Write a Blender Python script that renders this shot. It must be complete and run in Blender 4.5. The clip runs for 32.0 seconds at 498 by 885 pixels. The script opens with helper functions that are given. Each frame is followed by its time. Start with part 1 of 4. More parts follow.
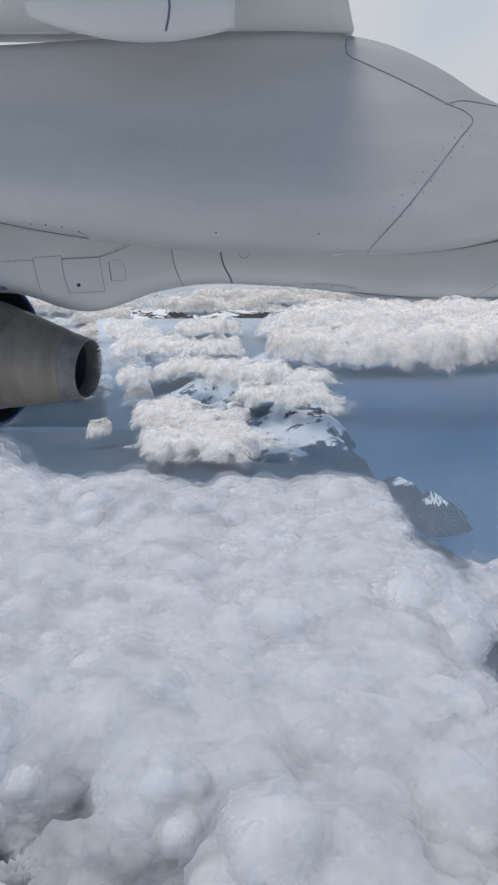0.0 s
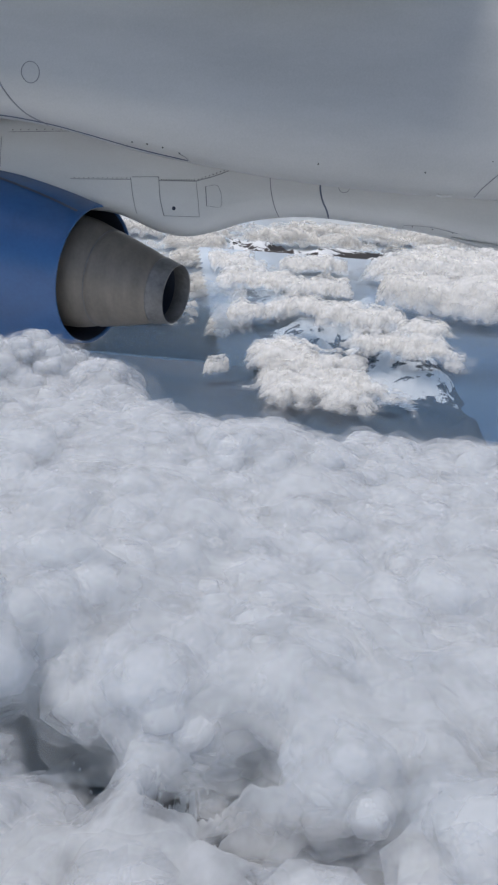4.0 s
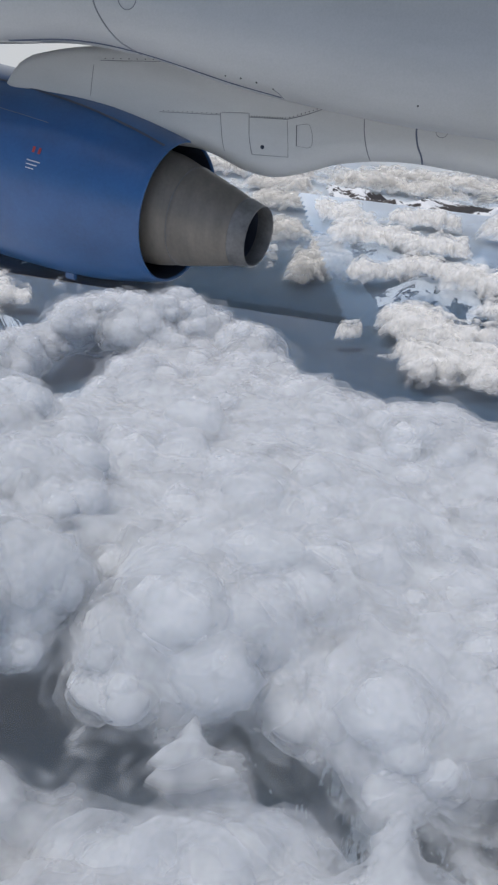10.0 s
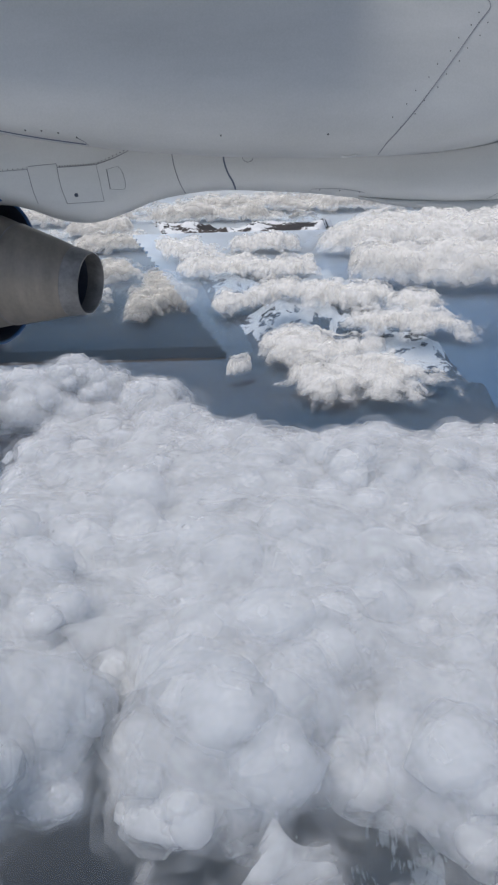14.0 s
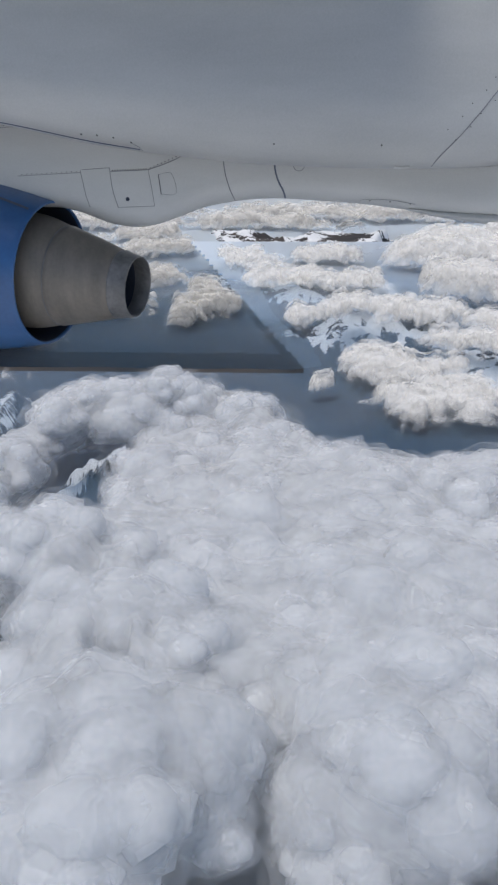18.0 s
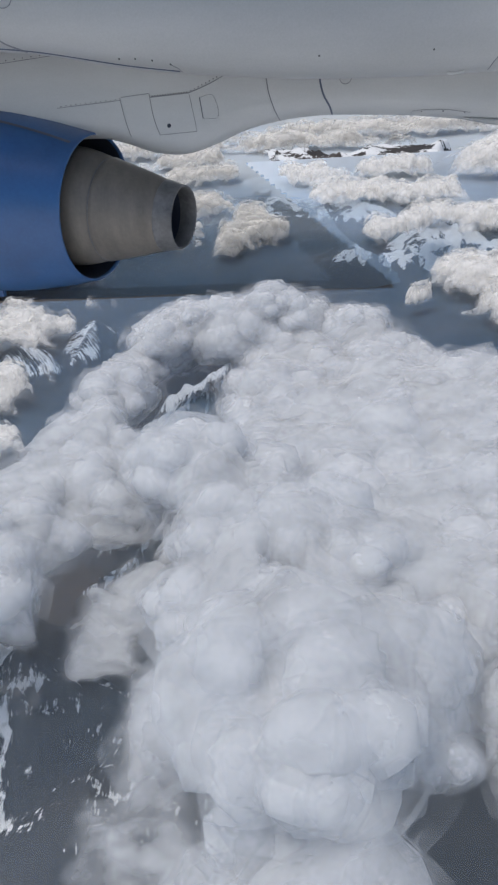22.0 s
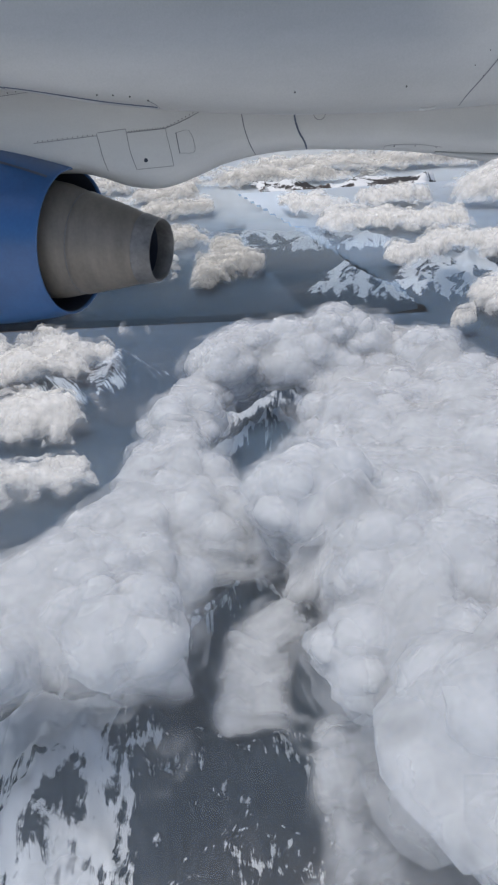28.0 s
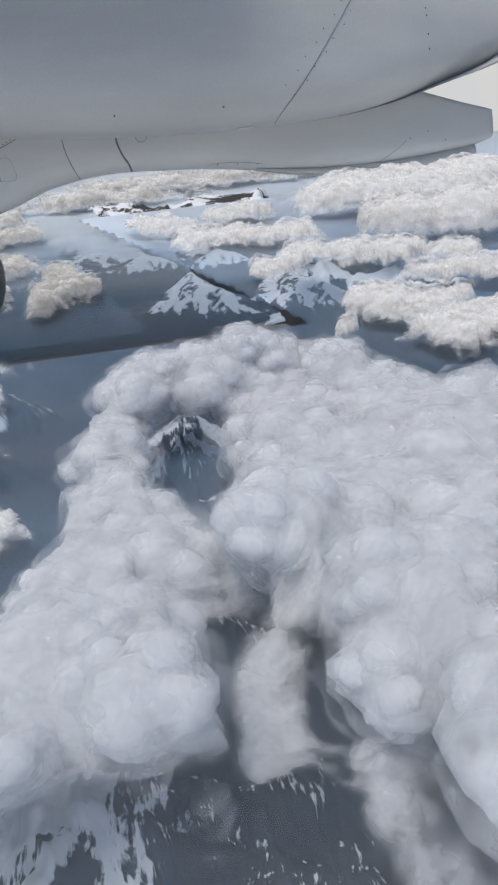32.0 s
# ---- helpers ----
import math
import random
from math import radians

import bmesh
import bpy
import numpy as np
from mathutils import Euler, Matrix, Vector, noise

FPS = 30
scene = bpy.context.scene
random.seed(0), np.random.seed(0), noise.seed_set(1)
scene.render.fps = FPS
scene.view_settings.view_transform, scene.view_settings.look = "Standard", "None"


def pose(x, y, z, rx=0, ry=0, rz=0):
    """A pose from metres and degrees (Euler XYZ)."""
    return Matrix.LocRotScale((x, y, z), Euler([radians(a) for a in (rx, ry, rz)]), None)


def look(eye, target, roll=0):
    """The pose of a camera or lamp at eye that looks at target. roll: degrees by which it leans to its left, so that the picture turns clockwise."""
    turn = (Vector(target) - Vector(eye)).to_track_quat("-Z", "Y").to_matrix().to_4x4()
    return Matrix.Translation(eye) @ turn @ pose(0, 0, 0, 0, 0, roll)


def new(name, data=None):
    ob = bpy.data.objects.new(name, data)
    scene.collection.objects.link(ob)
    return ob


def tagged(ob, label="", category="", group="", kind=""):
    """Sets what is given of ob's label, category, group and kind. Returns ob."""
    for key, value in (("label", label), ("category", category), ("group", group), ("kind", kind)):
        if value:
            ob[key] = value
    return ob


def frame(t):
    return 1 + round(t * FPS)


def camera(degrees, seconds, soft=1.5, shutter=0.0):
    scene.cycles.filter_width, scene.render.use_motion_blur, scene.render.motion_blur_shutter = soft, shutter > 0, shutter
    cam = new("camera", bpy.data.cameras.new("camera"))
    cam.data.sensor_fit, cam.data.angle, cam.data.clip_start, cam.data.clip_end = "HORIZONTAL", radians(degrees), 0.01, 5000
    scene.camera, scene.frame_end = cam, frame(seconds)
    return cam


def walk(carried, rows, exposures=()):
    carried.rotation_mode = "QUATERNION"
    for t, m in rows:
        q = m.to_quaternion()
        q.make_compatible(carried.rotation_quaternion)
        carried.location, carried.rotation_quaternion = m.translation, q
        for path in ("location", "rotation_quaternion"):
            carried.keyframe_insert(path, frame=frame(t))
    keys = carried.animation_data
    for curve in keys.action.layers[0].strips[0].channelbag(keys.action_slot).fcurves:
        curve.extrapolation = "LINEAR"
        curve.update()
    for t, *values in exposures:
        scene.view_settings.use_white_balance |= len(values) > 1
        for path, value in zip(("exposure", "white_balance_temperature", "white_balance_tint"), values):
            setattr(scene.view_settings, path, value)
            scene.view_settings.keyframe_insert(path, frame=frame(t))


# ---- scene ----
# seconds, place, yaw, pitch, roll; seen from the cabin
EXPOSURES = [(0.0, -0.05, 6350, 10), (18.0, -0.05, 6420, 10), (32.0, 0.0, 6450, 10)]
cam = camera(36.8, 32.0, soft=2.2)
ROWS = [
    (0, 0.2060, -0.0529, 1.9963, -0.18, -12.57, 0.26),
    (0.5, 0.1996, -0.0513, 1.9971, 2.24, -13.66, -0.31),
    (1, 0.1931, -0.0496, 1.9978, 3.79, -14.81, -0.79),
    (1.5, 0.1867, -0.0480, 1.9985, 5.15, -16.26, -1.87),
    (2, 0.1803, -0.0463, 1.9993, 5.64, -17.51, -2.09),
    (2.5, 0.1738, -0.0447, 2.0000, 5.57, -18.27, -3.18),
    (4.5, 0.1481, -0.0381, 2.0030, 6.91, -17.53, -3.92),
    (5, 0.1416, -0.0364, 2.0037, 7.23, -17.52, -3.89),
    (5.5, 0.1352, -0.0347, 2.0045, 7.11, -17.39, -3.89),
    (6, 0.1288, -0.0331, 2.0052, 7.04, -17.12, -3.38),
    (6.5, 0.1223, -0.0314, 2.0059, 7.19, -16.61, -3.76),
    (7, 0.1159, -0.0298, 2.0067, 8.29, -16.31, -4.75),
    (7.5, 0.1094, -0.0281, 2.0074, 10.46, -17.94, -4.99),
    (8, 0.1030, -0.0265, 2.0082, 12.22, -20.45, -6.17),
    (8.5, 0.0966, -0.0248, 2.0089, 12.89, -21.77, -6.22),
    (9, 0.0901, -0.0232, 2.0096, 12.99, -22.13, -5.42),
    (9.5, 0.0837, -0.0215, 2.0104, 12.88, -22.37, -6.00),
    (10, 0.0772, -0.0199, 2.0111, 12.55, -22.37, -6.03),
    (10.5, 0.0708, -0.0182, 2.0119, 10.88, -22.09, -5.33),
    (11, 0.0644, -0.0165, 2.0126, 7.29, -21.23, -4.39),
    (11.5, 0.0579, -0.0149, 2.0133, 3.92, -20.10, -2.15),
    (12, 0.0515, -0.0132, 2.0141, 1.40, -19.41, -0.69),
    (12.5, 0.0451, -0.0116, 2.0148, -0.64, -18.96, 0.63),
    (13, 0.0386, -0.0099, 2.0156, -1.91, -18.79, 1.49),
    (13.5, 0.0322, -0.0083, 2.0163, -2.01, -19.08, 1.91),
    (14, 0.0258, -0.0066, 2.0170, -1.19, -19.40, 1.43),
    (14.5, 0.0193, -0.0050, 2.0178, -0.13, -19.48, 0.69),
    (15, 0.0129, -0.0033, 2.0185, 0.82, -19.38, 0.39),
    (15.5, 0.0064, -0.0017, 2.0193, 1.35, -19.18, 0.13),
    (17.5, -0.0193, 0.0050, 2.0222, 1.93, -19.09, 0.13),
    (18, -0.0258, 0.0066, 2.0230, 2.07, -18.84, 0.01),
    (18.5, -0.0322, 0.0083, 2.0237, 2.58, -18.45, 0.25),
    (19, -0.0386, 0.0099, 2.0238, 3.27, -18.30, 0.42),
    (19.5, -0.0451, 0.0116, 2.0226, 3.56, -18.39, 0.51),
    (20, -0.0515, 0.0132, 2.0205, 3.48, -19.34, 1.41),
    (20.5, -0.0579, 0.0149, 2.0176, 3.48, -21.37, 2.14),
    (21, -0.0644, 0.0165, 2.0142, 3.98, -23.00, 2.70),
    (21.5, -0.0708, 0.0182, 2.0104, 4.51, -23.77, 3.08),
    (22, -0.0772, 0.0199, 2.0066, 4.83, -23.98, 3.36),
    (22.5, -0.0837, 0.0215, 2.0028, 4.88, -24.12, 3.61),
    (23, -0.0901, 0.0232, 1.9994, 4.76, -24.13, 3.69),
    (23.5, -0.0966, 0.0248, 1.9965, 4.45, -24.09, 3.50),
    (24, -0.1030, 0.0265, 1.9944, 4.18, -23.95, 3.60),
    (24.5, -0.1094, 0.0281, 1.9933, 3.98, -23.90, 3.62),
    (25, -0.1159, 0.0298, 1.9933, 3.63, -23.47, 3.40),
    (25.5, -0.1223, 0.0314, 1.9941, 3.37, -22.80, 3.19),
    (27.5, -0.1481, 0.0381, 1.9970, 2.78, -21.94, 3.45),
    (28, -0.1545, 0.0397, 1.9978, 2.58, -21.74, 3.40),
    (28.5, -0.1609, 0.0414, 1.9985, 1.81, -21.27, 3.68),
    (29, -0.1674, 0.0430, 1.9992, 0.46, -20.47, 3.47),
    (29.5, -0.1738, 0.0447, 2.0000, -2.48, -20.24, 4.02),
    (30, -0.1803, 0.0463, 2.0007, -7.15, -20.00, 4.82),
    (30.5, -0.1867, 0.0480, 2.0015, -10.74, -19.67, 4.62),
    (31, -0.1931, 0.0496, 2.0022, -11.06, -20.25, 5.80),
    (31.5, -0.1996, 0.0513, 2.0029, -10.74, -20.85, 4.80),
    (32, -0.2060, 0.0529, 2.0037, -10.34, -21.36, 5.63),
]
walk(cam, [(t, pose(x, y, z, 90 + pitch, roll, yaw)) for t, x, y, z, yaw, pitch, roll in ROWS], EXPOSURES)


import itertools

# The country below stands at a small scale: the further a place is, the closer its distance is packed.
EYE_Z = 2.0


def ease(a, b, v):
    k = np.clip((v - a) / (b - a), 0.0, 1.0)
    return k * k * (3.0 - 2.0 * k)


def packed(u, fall, dist):
    """Depth at which a place stands: u its bearing, fall the degrees by which its layer lies under the horizon, dist its distance."""
    near = 1.0 / (1.0 / 7.6 + 1.0 / (0.4 * dist))
    level = 0.86 / np.tan(np.radians(np.maximum(fall, 0.3)))
    k = np.where((fall > 12.0) | (((u + 0.175) * level > 0.75) & (level < 15.0)), 1.0, 0.0)
    return 1.0 / (k / near + (1.0 - k) / (beyond(dist) + 0.05))


def beyond(dist):
    """Depth of what stands past the engine."""
    return 9.0 + 2.4 * (1.0 - np.exp(-dist / 8.0))


def place(x, y, z, foot):
    """World places of points given in the country's own measure: across, away, and height against the eye; foot is their layer's height."""
    u = x / y
    d = packed(u, np.degrees(np.arctan(-foot / y)), y)
    return u * d, d, EYE_Z + z / y * d


def place_ground(x, y, z, foot):
    """The same for the ground, which breaks off a little inside the haze above it."""
    d = packed(x / y - 0.03, 0.955 * np.degrees(np.arctan(-foot / y)), y)
    return x / y * d, d, EYE_Z + z / y * d


def place_near(x, y, z, foot=0.0):
    """The same for what lies close under the eye: depth goes by distance alone."""
    d = 1.0 / (1.0 / 7.6 + 1.0 / (0.4 * y))
    return x / y * d, d, EYE_Z + z / y * d


def place_past(x, y, z, foot=0.0):
    """The same for what is seen past the engine."""
    d = beyond(y)
    return x / y * d, d, EYE_Z + z / y * d


def unbroken(faces, depth):
    """Those faces that stand at one depth, not torn between near and far."""
    each = np.asarray(depth).reshape(-1)[faces]
    return faces[each.max(1) < 1.25 * each.min(1)]


# ---- light ----
SUN_TO = Vector((-0.22, -0.24, 0.94)).normalized()
world = bpy.data.worlds.new("sky")
scene.world = world
world.use_nodes = True
sky = world.node_tree.nodes.new("ShaderNodeTexSky")
sky.sky_type, sky.sun_disc = "NISHITA", False
sky.sun_elevation = math.asin(SUN_TO.z)
sky.sun_rotation = math.atan2(SUN_TO.x, SUN_TO.y)
sky.altitude, sky.air_density, sky.dust_density = 1500, 1.0, 4.0
world.node_tree.nodes["Background"].inputs["Strength"].default_value = 0.10
world.node_tree.links.new(sky.outputs[0], world.node_tree.nodes["Background"].inputs["Color"])
sun_data = bpy.data.lights.new("sun", "SUN")
sun_data.energy, sun_data.angle, sun_data.color = 2.15, radians(32), (1.0, 0.95, 0.88)
sun = new("sun", sun_data)
sun.matrix_world = look(SUN_TO * 50, (0, 0, 0))


scene.cycles.transparent_max_bounces, scene.cycles.max_bounces, scene.cycles.diffuse_bounces = 40, 16, 10


# ---- materials ----
def material(name):
    m = bpy.data.materials.new(name)
    m.use_nodes = True
    m.node_tree.nodes.clear()
    return m, m.node_tree.nodes, m.node_tree.links


def node(nodes, kind, **values):
    n = nodes.new(kind)
    for key, value in values.items():
        n.inputs[key.replace("_", " ")].default_value = value
    return n


def surface(name, color, rough=0.5, metal=0.0, spread=0.06, grain=40.0, stain=1.6, bump=0.02, coat=0.0, streak=(1, 1, 1)):
    """Paint or metal with two scales of variation in tone and a fine relief."""
    m, nodes, links = material(name)
    out = nodes.new("ShaderNodeOutputMaterial")
    b = node(nodes, "ShaderNodeBsdfPrincipled", Roughness=rough, Metallic=metal)
    b.inputs["Coat Weight"].default_value = coat
    where = nodes.new("ShaderNodeTexCoord")
    scaled = nodes.new("ShaderNodeMapping")
    scaled.inputs["Scale"].default_value = streak
    links.new(where.outputs["Object"], scaled.inputs["Vector"])
    large = node(nodes, "ShaderNodeTexNoise", Scale=stain, Detail=5.0, Roughness=0.6)
    fine = node(nodes, "ShaderNodeTexNoise", Scale=grain, Detail=3.0)
    links.new(scaled.outputs[0], large.inputs["Vector"])
    links.new(where.outputs["Object"], fine.inputs["Vector"])
    add = nodes.new("ShaderNodeMath")
    add.operation = "MULTIPLY_ADD"
    add.inputs[1].default_value = 0.3
    links.new(fine.outputs["Fac"], add.inputs[0])
    links.new(large.outputs["Fac"], add.inputs[2])
    ramp = nodes.new("ShaderNodeValToRGB")
    low, high = [c * (1 - 2.2 * spread) for c in color], [min(1, c * (1 + spread)) for c in color]
    ramp.color_ramp.elements[0].position, ramp.color_ramp.elements[0].color = 0.42, (*low, 1)
    ramp.color_ramp.elements[1].position, ramp.color_ramp.elements[1].color = 0.85, (*high, 1)
    links.new(add.outputs[0], ramp.inputs[0])
    links.new(ramp.outputs[0], b.inputs["Base Color"])
    bm = node(nodes, "ShaderNodeBump", Strength=bump, Distance=0.02)
    links.new(add.outputs[0], bm.inputs["Height"])
    links.new(bm.outputs[0], b.inputs["Normal"])
    links.new(b.outputs[0], out.inputs[0])
    return m


def cloud_stuff(name, color, ragged=0.9, veil=1.0, scale=9.0, pass_on=0.5, flat=0.3):
    """White cloud in thin layers, each of which thins out where the vertices' cover runs low."""
    m, nodes, links = material(name)
    out = nodes.new("ShaderNodeOutputMaterial")
    cover = nodes.new("ShaderNodeAttribute")
    cover.attribute_name = "cover"
    where = nodes.new("ShaderNodeAttribute")
    where.attribute_name = "own"
    wisps = node(nodes, "ShaderNodeTexNoise", Scale=scale, Detail=5.0, Roughness=0.5)
    links.new(where.outputs["Vector"], wisps.inputs["Vector"])
    mix = nodes.new("ShaderNodeMath")
    mix.operation = "MULTIPLY_ADD"
    mix.inputs[1].default_value = ragged
    links.new(wisps.outputs["Fac"], mix.inputs[0])
    links.new(cover.outputs["Fac"], mix.inputs[2])
    span = nodes.new("ShaderNodeMapRange")
    span.interpolation_type = "SMOOTHSTEP"
    span.inputs["From Min"].default_value, span.inputs["From Max"].default_value = 0.5 * ragged, 0.5 * ragged + 1.0
    span.inputs["To Max"].default_value = veil
    links.new(mix.outputs[0], span.inputs["Value"])
    body = node(nodes, "ShaderNodeBsdfDiffuse", Color=(*color, 1))
    glow = node(nodes, "ShaderNodeBsdfTranslucent", Color=(*color, 1))
    facing = nodes.new("ShaderNodeTexCoord")
    soft = nodes.new("ShaderNodeVectorMath")
    soft.operation = "MULTIPLY_ADD"
    soft.inputs[1].default_value, soft.inputs[2].default_value = (1.0 - flat,) * 3, (0.0, 0.0, flat)
    links.new(facing.outputs["Normal"], soft.inputs[0])
    links.new(soft.outputs[0], body.inputs["Normal"])
    both = node(nodes, "ShaderNodeMixShader", Fac=pass_on)
    links.new(body.outputs[0], both.inputs[1])
    links.new(glow.outputs[0], both.inputs[2])
    clear = nodes.new("ShaderNodeBsdfTransparent")
    final = nodes.new("ShaderNodeMixShader")
    links.new(span.outputs[0], final.inputs[0])
    links.new(clear.outputs[0], final.inputs[1])
    links.new(both.outputs[0], final.inputs[2])
    links.new(final.outputs[0], out.inputs[0])
    return m


def rock_and_snow(name):
    """Dark rock and scrub, its dark end tinted blue for haze; snow lies where the vertices' snow says, broken up by
    gullies.
    """
    m, nodes, links = material(name)
    out = nodes.new("ShaderNodeOutputMaterial")
    b = node(nodes, "ShaderNodeBsdfPrincipled", Roughness=0.9)
    b.inputs["Specular IOR Level"].default_value = 0.1
    snow = nodes.new("ShaderNodeAttribute")
    snow.attribute_name = "snow"
    where = nodes.new("ShaderNodeAttribute")
    where.attribute_name = "own"
    fine = node(nodes, "ShaderNodeTexNoise", Scale=16.0, Detail=4.0, Roughness=0.55)
    wide = node(nodes, "ShaderNodeTexNoise", Scale=1.2, Detail=4.0)
    for n in (fine, wide):
        links.new(where.outputs["Vector"], n.inputs["Vector"])
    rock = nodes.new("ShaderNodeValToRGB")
    # blue-grey dark end: distance haze put into the rock colour
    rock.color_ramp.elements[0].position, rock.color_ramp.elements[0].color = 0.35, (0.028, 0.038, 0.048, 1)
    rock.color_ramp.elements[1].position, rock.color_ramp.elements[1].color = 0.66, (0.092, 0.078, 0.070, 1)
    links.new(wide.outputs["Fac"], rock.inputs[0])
    slope = nodes.new("ShaderNodeAttribute")
    slope.attribute_name = "slope"
    runs = node(nodes, "ShaderNodeTexNoise", Scale=4.0, Detail=6.0, Roughness=0.62)
    links.new(slope.outputs["Vector"], runs.inputs["Vector"])
    down = nodes.new("ShaderNodeMath")
    down.operation = "MULTIPLY_ADD"
    down.inputs[1].default_value = 0.9
    links.new(runs.outputs["Fac"], down.inputs[0])
    links.new(snow.outputs["Fac"], down.inputs[2])
    mix = nodes.new("ShaderNodeMath")
    mix.operation = "MULTIPLY_ADD"
    mix.inputs[1].default_value = 0.55
    links.new(fine.outputs["Fac"], mix.inputs[0])
    links.new(down.outputs[0], mix.inputs[2])
    edge = nodes.new("ShaderNodeMapRange")
    edge.inputs["From Min"].default_value, edge.inputs["From Max"].default_value = 1.10, 1.18
    links.new(mix.outputs[0], edge.inputs["Value"])
    color = nodes.new("ShaderNodeMix")
    color.data_type = "RGBA"
    color.inputs["B"].default_value = (0.82, 0.83, 0.84, 1)
    links.new(edge.outputs[0], color.inputs["Factor"])
    links.new(rock.outputs[0], color.inputs["A"])
    links.new(color.outputs["Result"], b.inputs["Base Color"])
    links.new(b.outputs[0], out.inputs[0])
    return m


WHITE = surface("white_aircraft_paint", (0.47, 0.475, 0.465), 0.36, spread=0.075, grain=60, stain=0.8, bump=0.01, coat=0.15, streak=(0.35, 1, 1.6))
PALE = surface("pale_grey_aircraft_paint", (0.56, 0.565, 0.555), 0.42, spread=0.05, grain=60, stain=1.2, bump=0.01, streak=(0.4, 1, 1.5))
BLUE = surface("blue_engine_paint", (0.026, 0.110, 0.29), 0.30, spread=0.12, grain=30, stain=1.1, bump=0.015, coat=0.5)
HEAT = surface("heat_stained_metal", (0.21, 0.185, 0.155), 0.45, 0.15, spread=0.11, grain=25, stain=3.0, bump=0.05, streak=(2.5, 1, 0.6))
RIM = surface("worn_nozzle_rim", (0.20, 0.195, 0.19), 0.45, 0.2, spread=0.2, grain=30, stain=5.0, bump=0.05)
RECESS = surface("dark_blue_recess", (0.045, 0.055, 0.085), 0.7, 0.2, spread=0.2, bump=0.03)
SEAM = surface("dark_seam_sealant", (0.24, 0.245, 0.26), 0.7, spread=0.1)
STEEL = surface("bare_screw_steel", (0.16, 0.16, 0.16), 0.5, 0.6, spread=0.1)
RUB = surface("rubber_seal_blue_grey", (0.10, 0.12, 0.17), 0.6, spread=0.1)
MARK = surface("stencil_white", (0.65, 0.65, 0.68), 0.5, spread=0.05)
MARK_RED = surface("stencil_red", (0.5, 0.06, 0.05), 0.5, spread=0.05)
CLOUD = cloud_stuff("cloud_deck_vapour", (0.80, 0.82, 0.85), ragged=1.3, scale=9.0, pass_on=0.3, flat=0.6)
PUFF = cloud_stuff("cumulus_vapour", (0.83, 0.845, 0.865), ragged=0.9, scale=14.0, pass_on=0.25, flat=0.15)
FAR_PUFF = cloud_stuff("far_cumulus_vapour", (0.95, 0.943, 0.93), ragged=1.8, scale=13.0, pass_on=0.35, flat=0.72)
# veil colour that lifts the darks of the near clouds
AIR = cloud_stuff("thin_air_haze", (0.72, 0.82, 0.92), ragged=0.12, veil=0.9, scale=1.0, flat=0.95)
# blue of the distance, put into the colour of see-through sheets
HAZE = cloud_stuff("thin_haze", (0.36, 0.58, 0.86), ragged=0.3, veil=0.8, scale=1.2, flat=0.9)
# near-white sheet colour that stands in for haze at the horizon
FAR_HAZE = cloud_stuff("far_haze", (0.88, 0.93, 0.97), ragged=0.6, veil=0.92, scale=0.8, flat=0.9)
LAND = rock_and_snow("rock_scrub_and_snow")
SEA = surface("sea_water", (0.030, 0.095, 0.20), 0.30, spread=0.12, grain=6, stain=0.5, bump=0.03)


# ---- mesh helpers ----
def part(name, bm, mat, parent=None, label="", smooth=True):
    me = bpy.data.meshes.new(name)
    bm.to_mesh(me)
    bm.free()
    me.materials.append(mat)
    if smooth:
        me.shade_smooth()
    ob = new(name, me)
    ob.parent = parent
    return tagged(ob, label=label)


def empty(name, place_at, label, category, group="", kind=""):
    ob = new(name)
    ob.location = place_at
    ob.empty_display_size = 0.1
    bpy.context.view_layer.update()
    return tagged(ob, label, category, group, kind)


def own(ob, parent):
    """Hang ob, built in world places, under parent."""
    ob.parent = parent
    ob.matrix_parent_inverse = Matrix.Translation(parent.location).inverted()
    return ob


def loft(rings, closed=True, caps=True):
    bm = bmesh.new()
    rows = [[bm.verts.new(p) for p in ring] for ring in rings]
    n = len(rows[0])
    for a, b in zip(rows, rows[1:]):
        for i in range(n if closed else n - 1):
            j = (i + 1) % n
            bm.faces.new((a[i], a[j], b[j], b[i]))
    if caps and closed:
        bm.faces.new(rows[0][::-1])
        bm.faces.new(rows[-1])
    bmesh.ops.recalc_face_normals(bm, faces=bm.faces)
    return bm


def curve_through(knots):
    """A smooth function through a few (x, value) knots."""
    xs = np.array([k[0] for k in knots])
    ys = np.array([k[1] for k in knots])
    slope = np.gradient(ys, xs)

    def value(x):
        x = np.clip(x, xs[0], xs[-1])
        i = np.clip(np.searchsorted(xs, x, side="right") - 1, 0, len(xs) - 2)
        w = xs[i + 1] - xs[i]
        k = (x - xs[i]) / w
        return ((2 * k**3 - 3 * k**2 + 1) * ys[i] + (k**3 - 2 * k**2 + k) * w * slope[i]
                + (-2 * k**3 + 3 * k**2) * ys[i + 1] + (k**3 - k**2) * w * slope[i + 1])
    return value


def bezier_line(points, n=16):
    """A rounded line through a few points (Catmull-Rom)."""
    pts = [np.array(p, float) for p in points]
    pts = [2 * pts[0] - pts[1]] + pts + [2 * pts[-1] - pts[-2]]
    out = []
    for a, b, c, d in zip(pts, pts[1:], pts[2:], pts[3:]):
        for k in np.linspace(0, 1, n, endpoint=False):
            out.append(0.5 * (2 * b + (c - a) * k + (2 * a - 5 * b + 4 * c - d) * k**2 + (3 * b - a - 3 * c + d) * k**3))
    out.append(pts[-2])
    return out


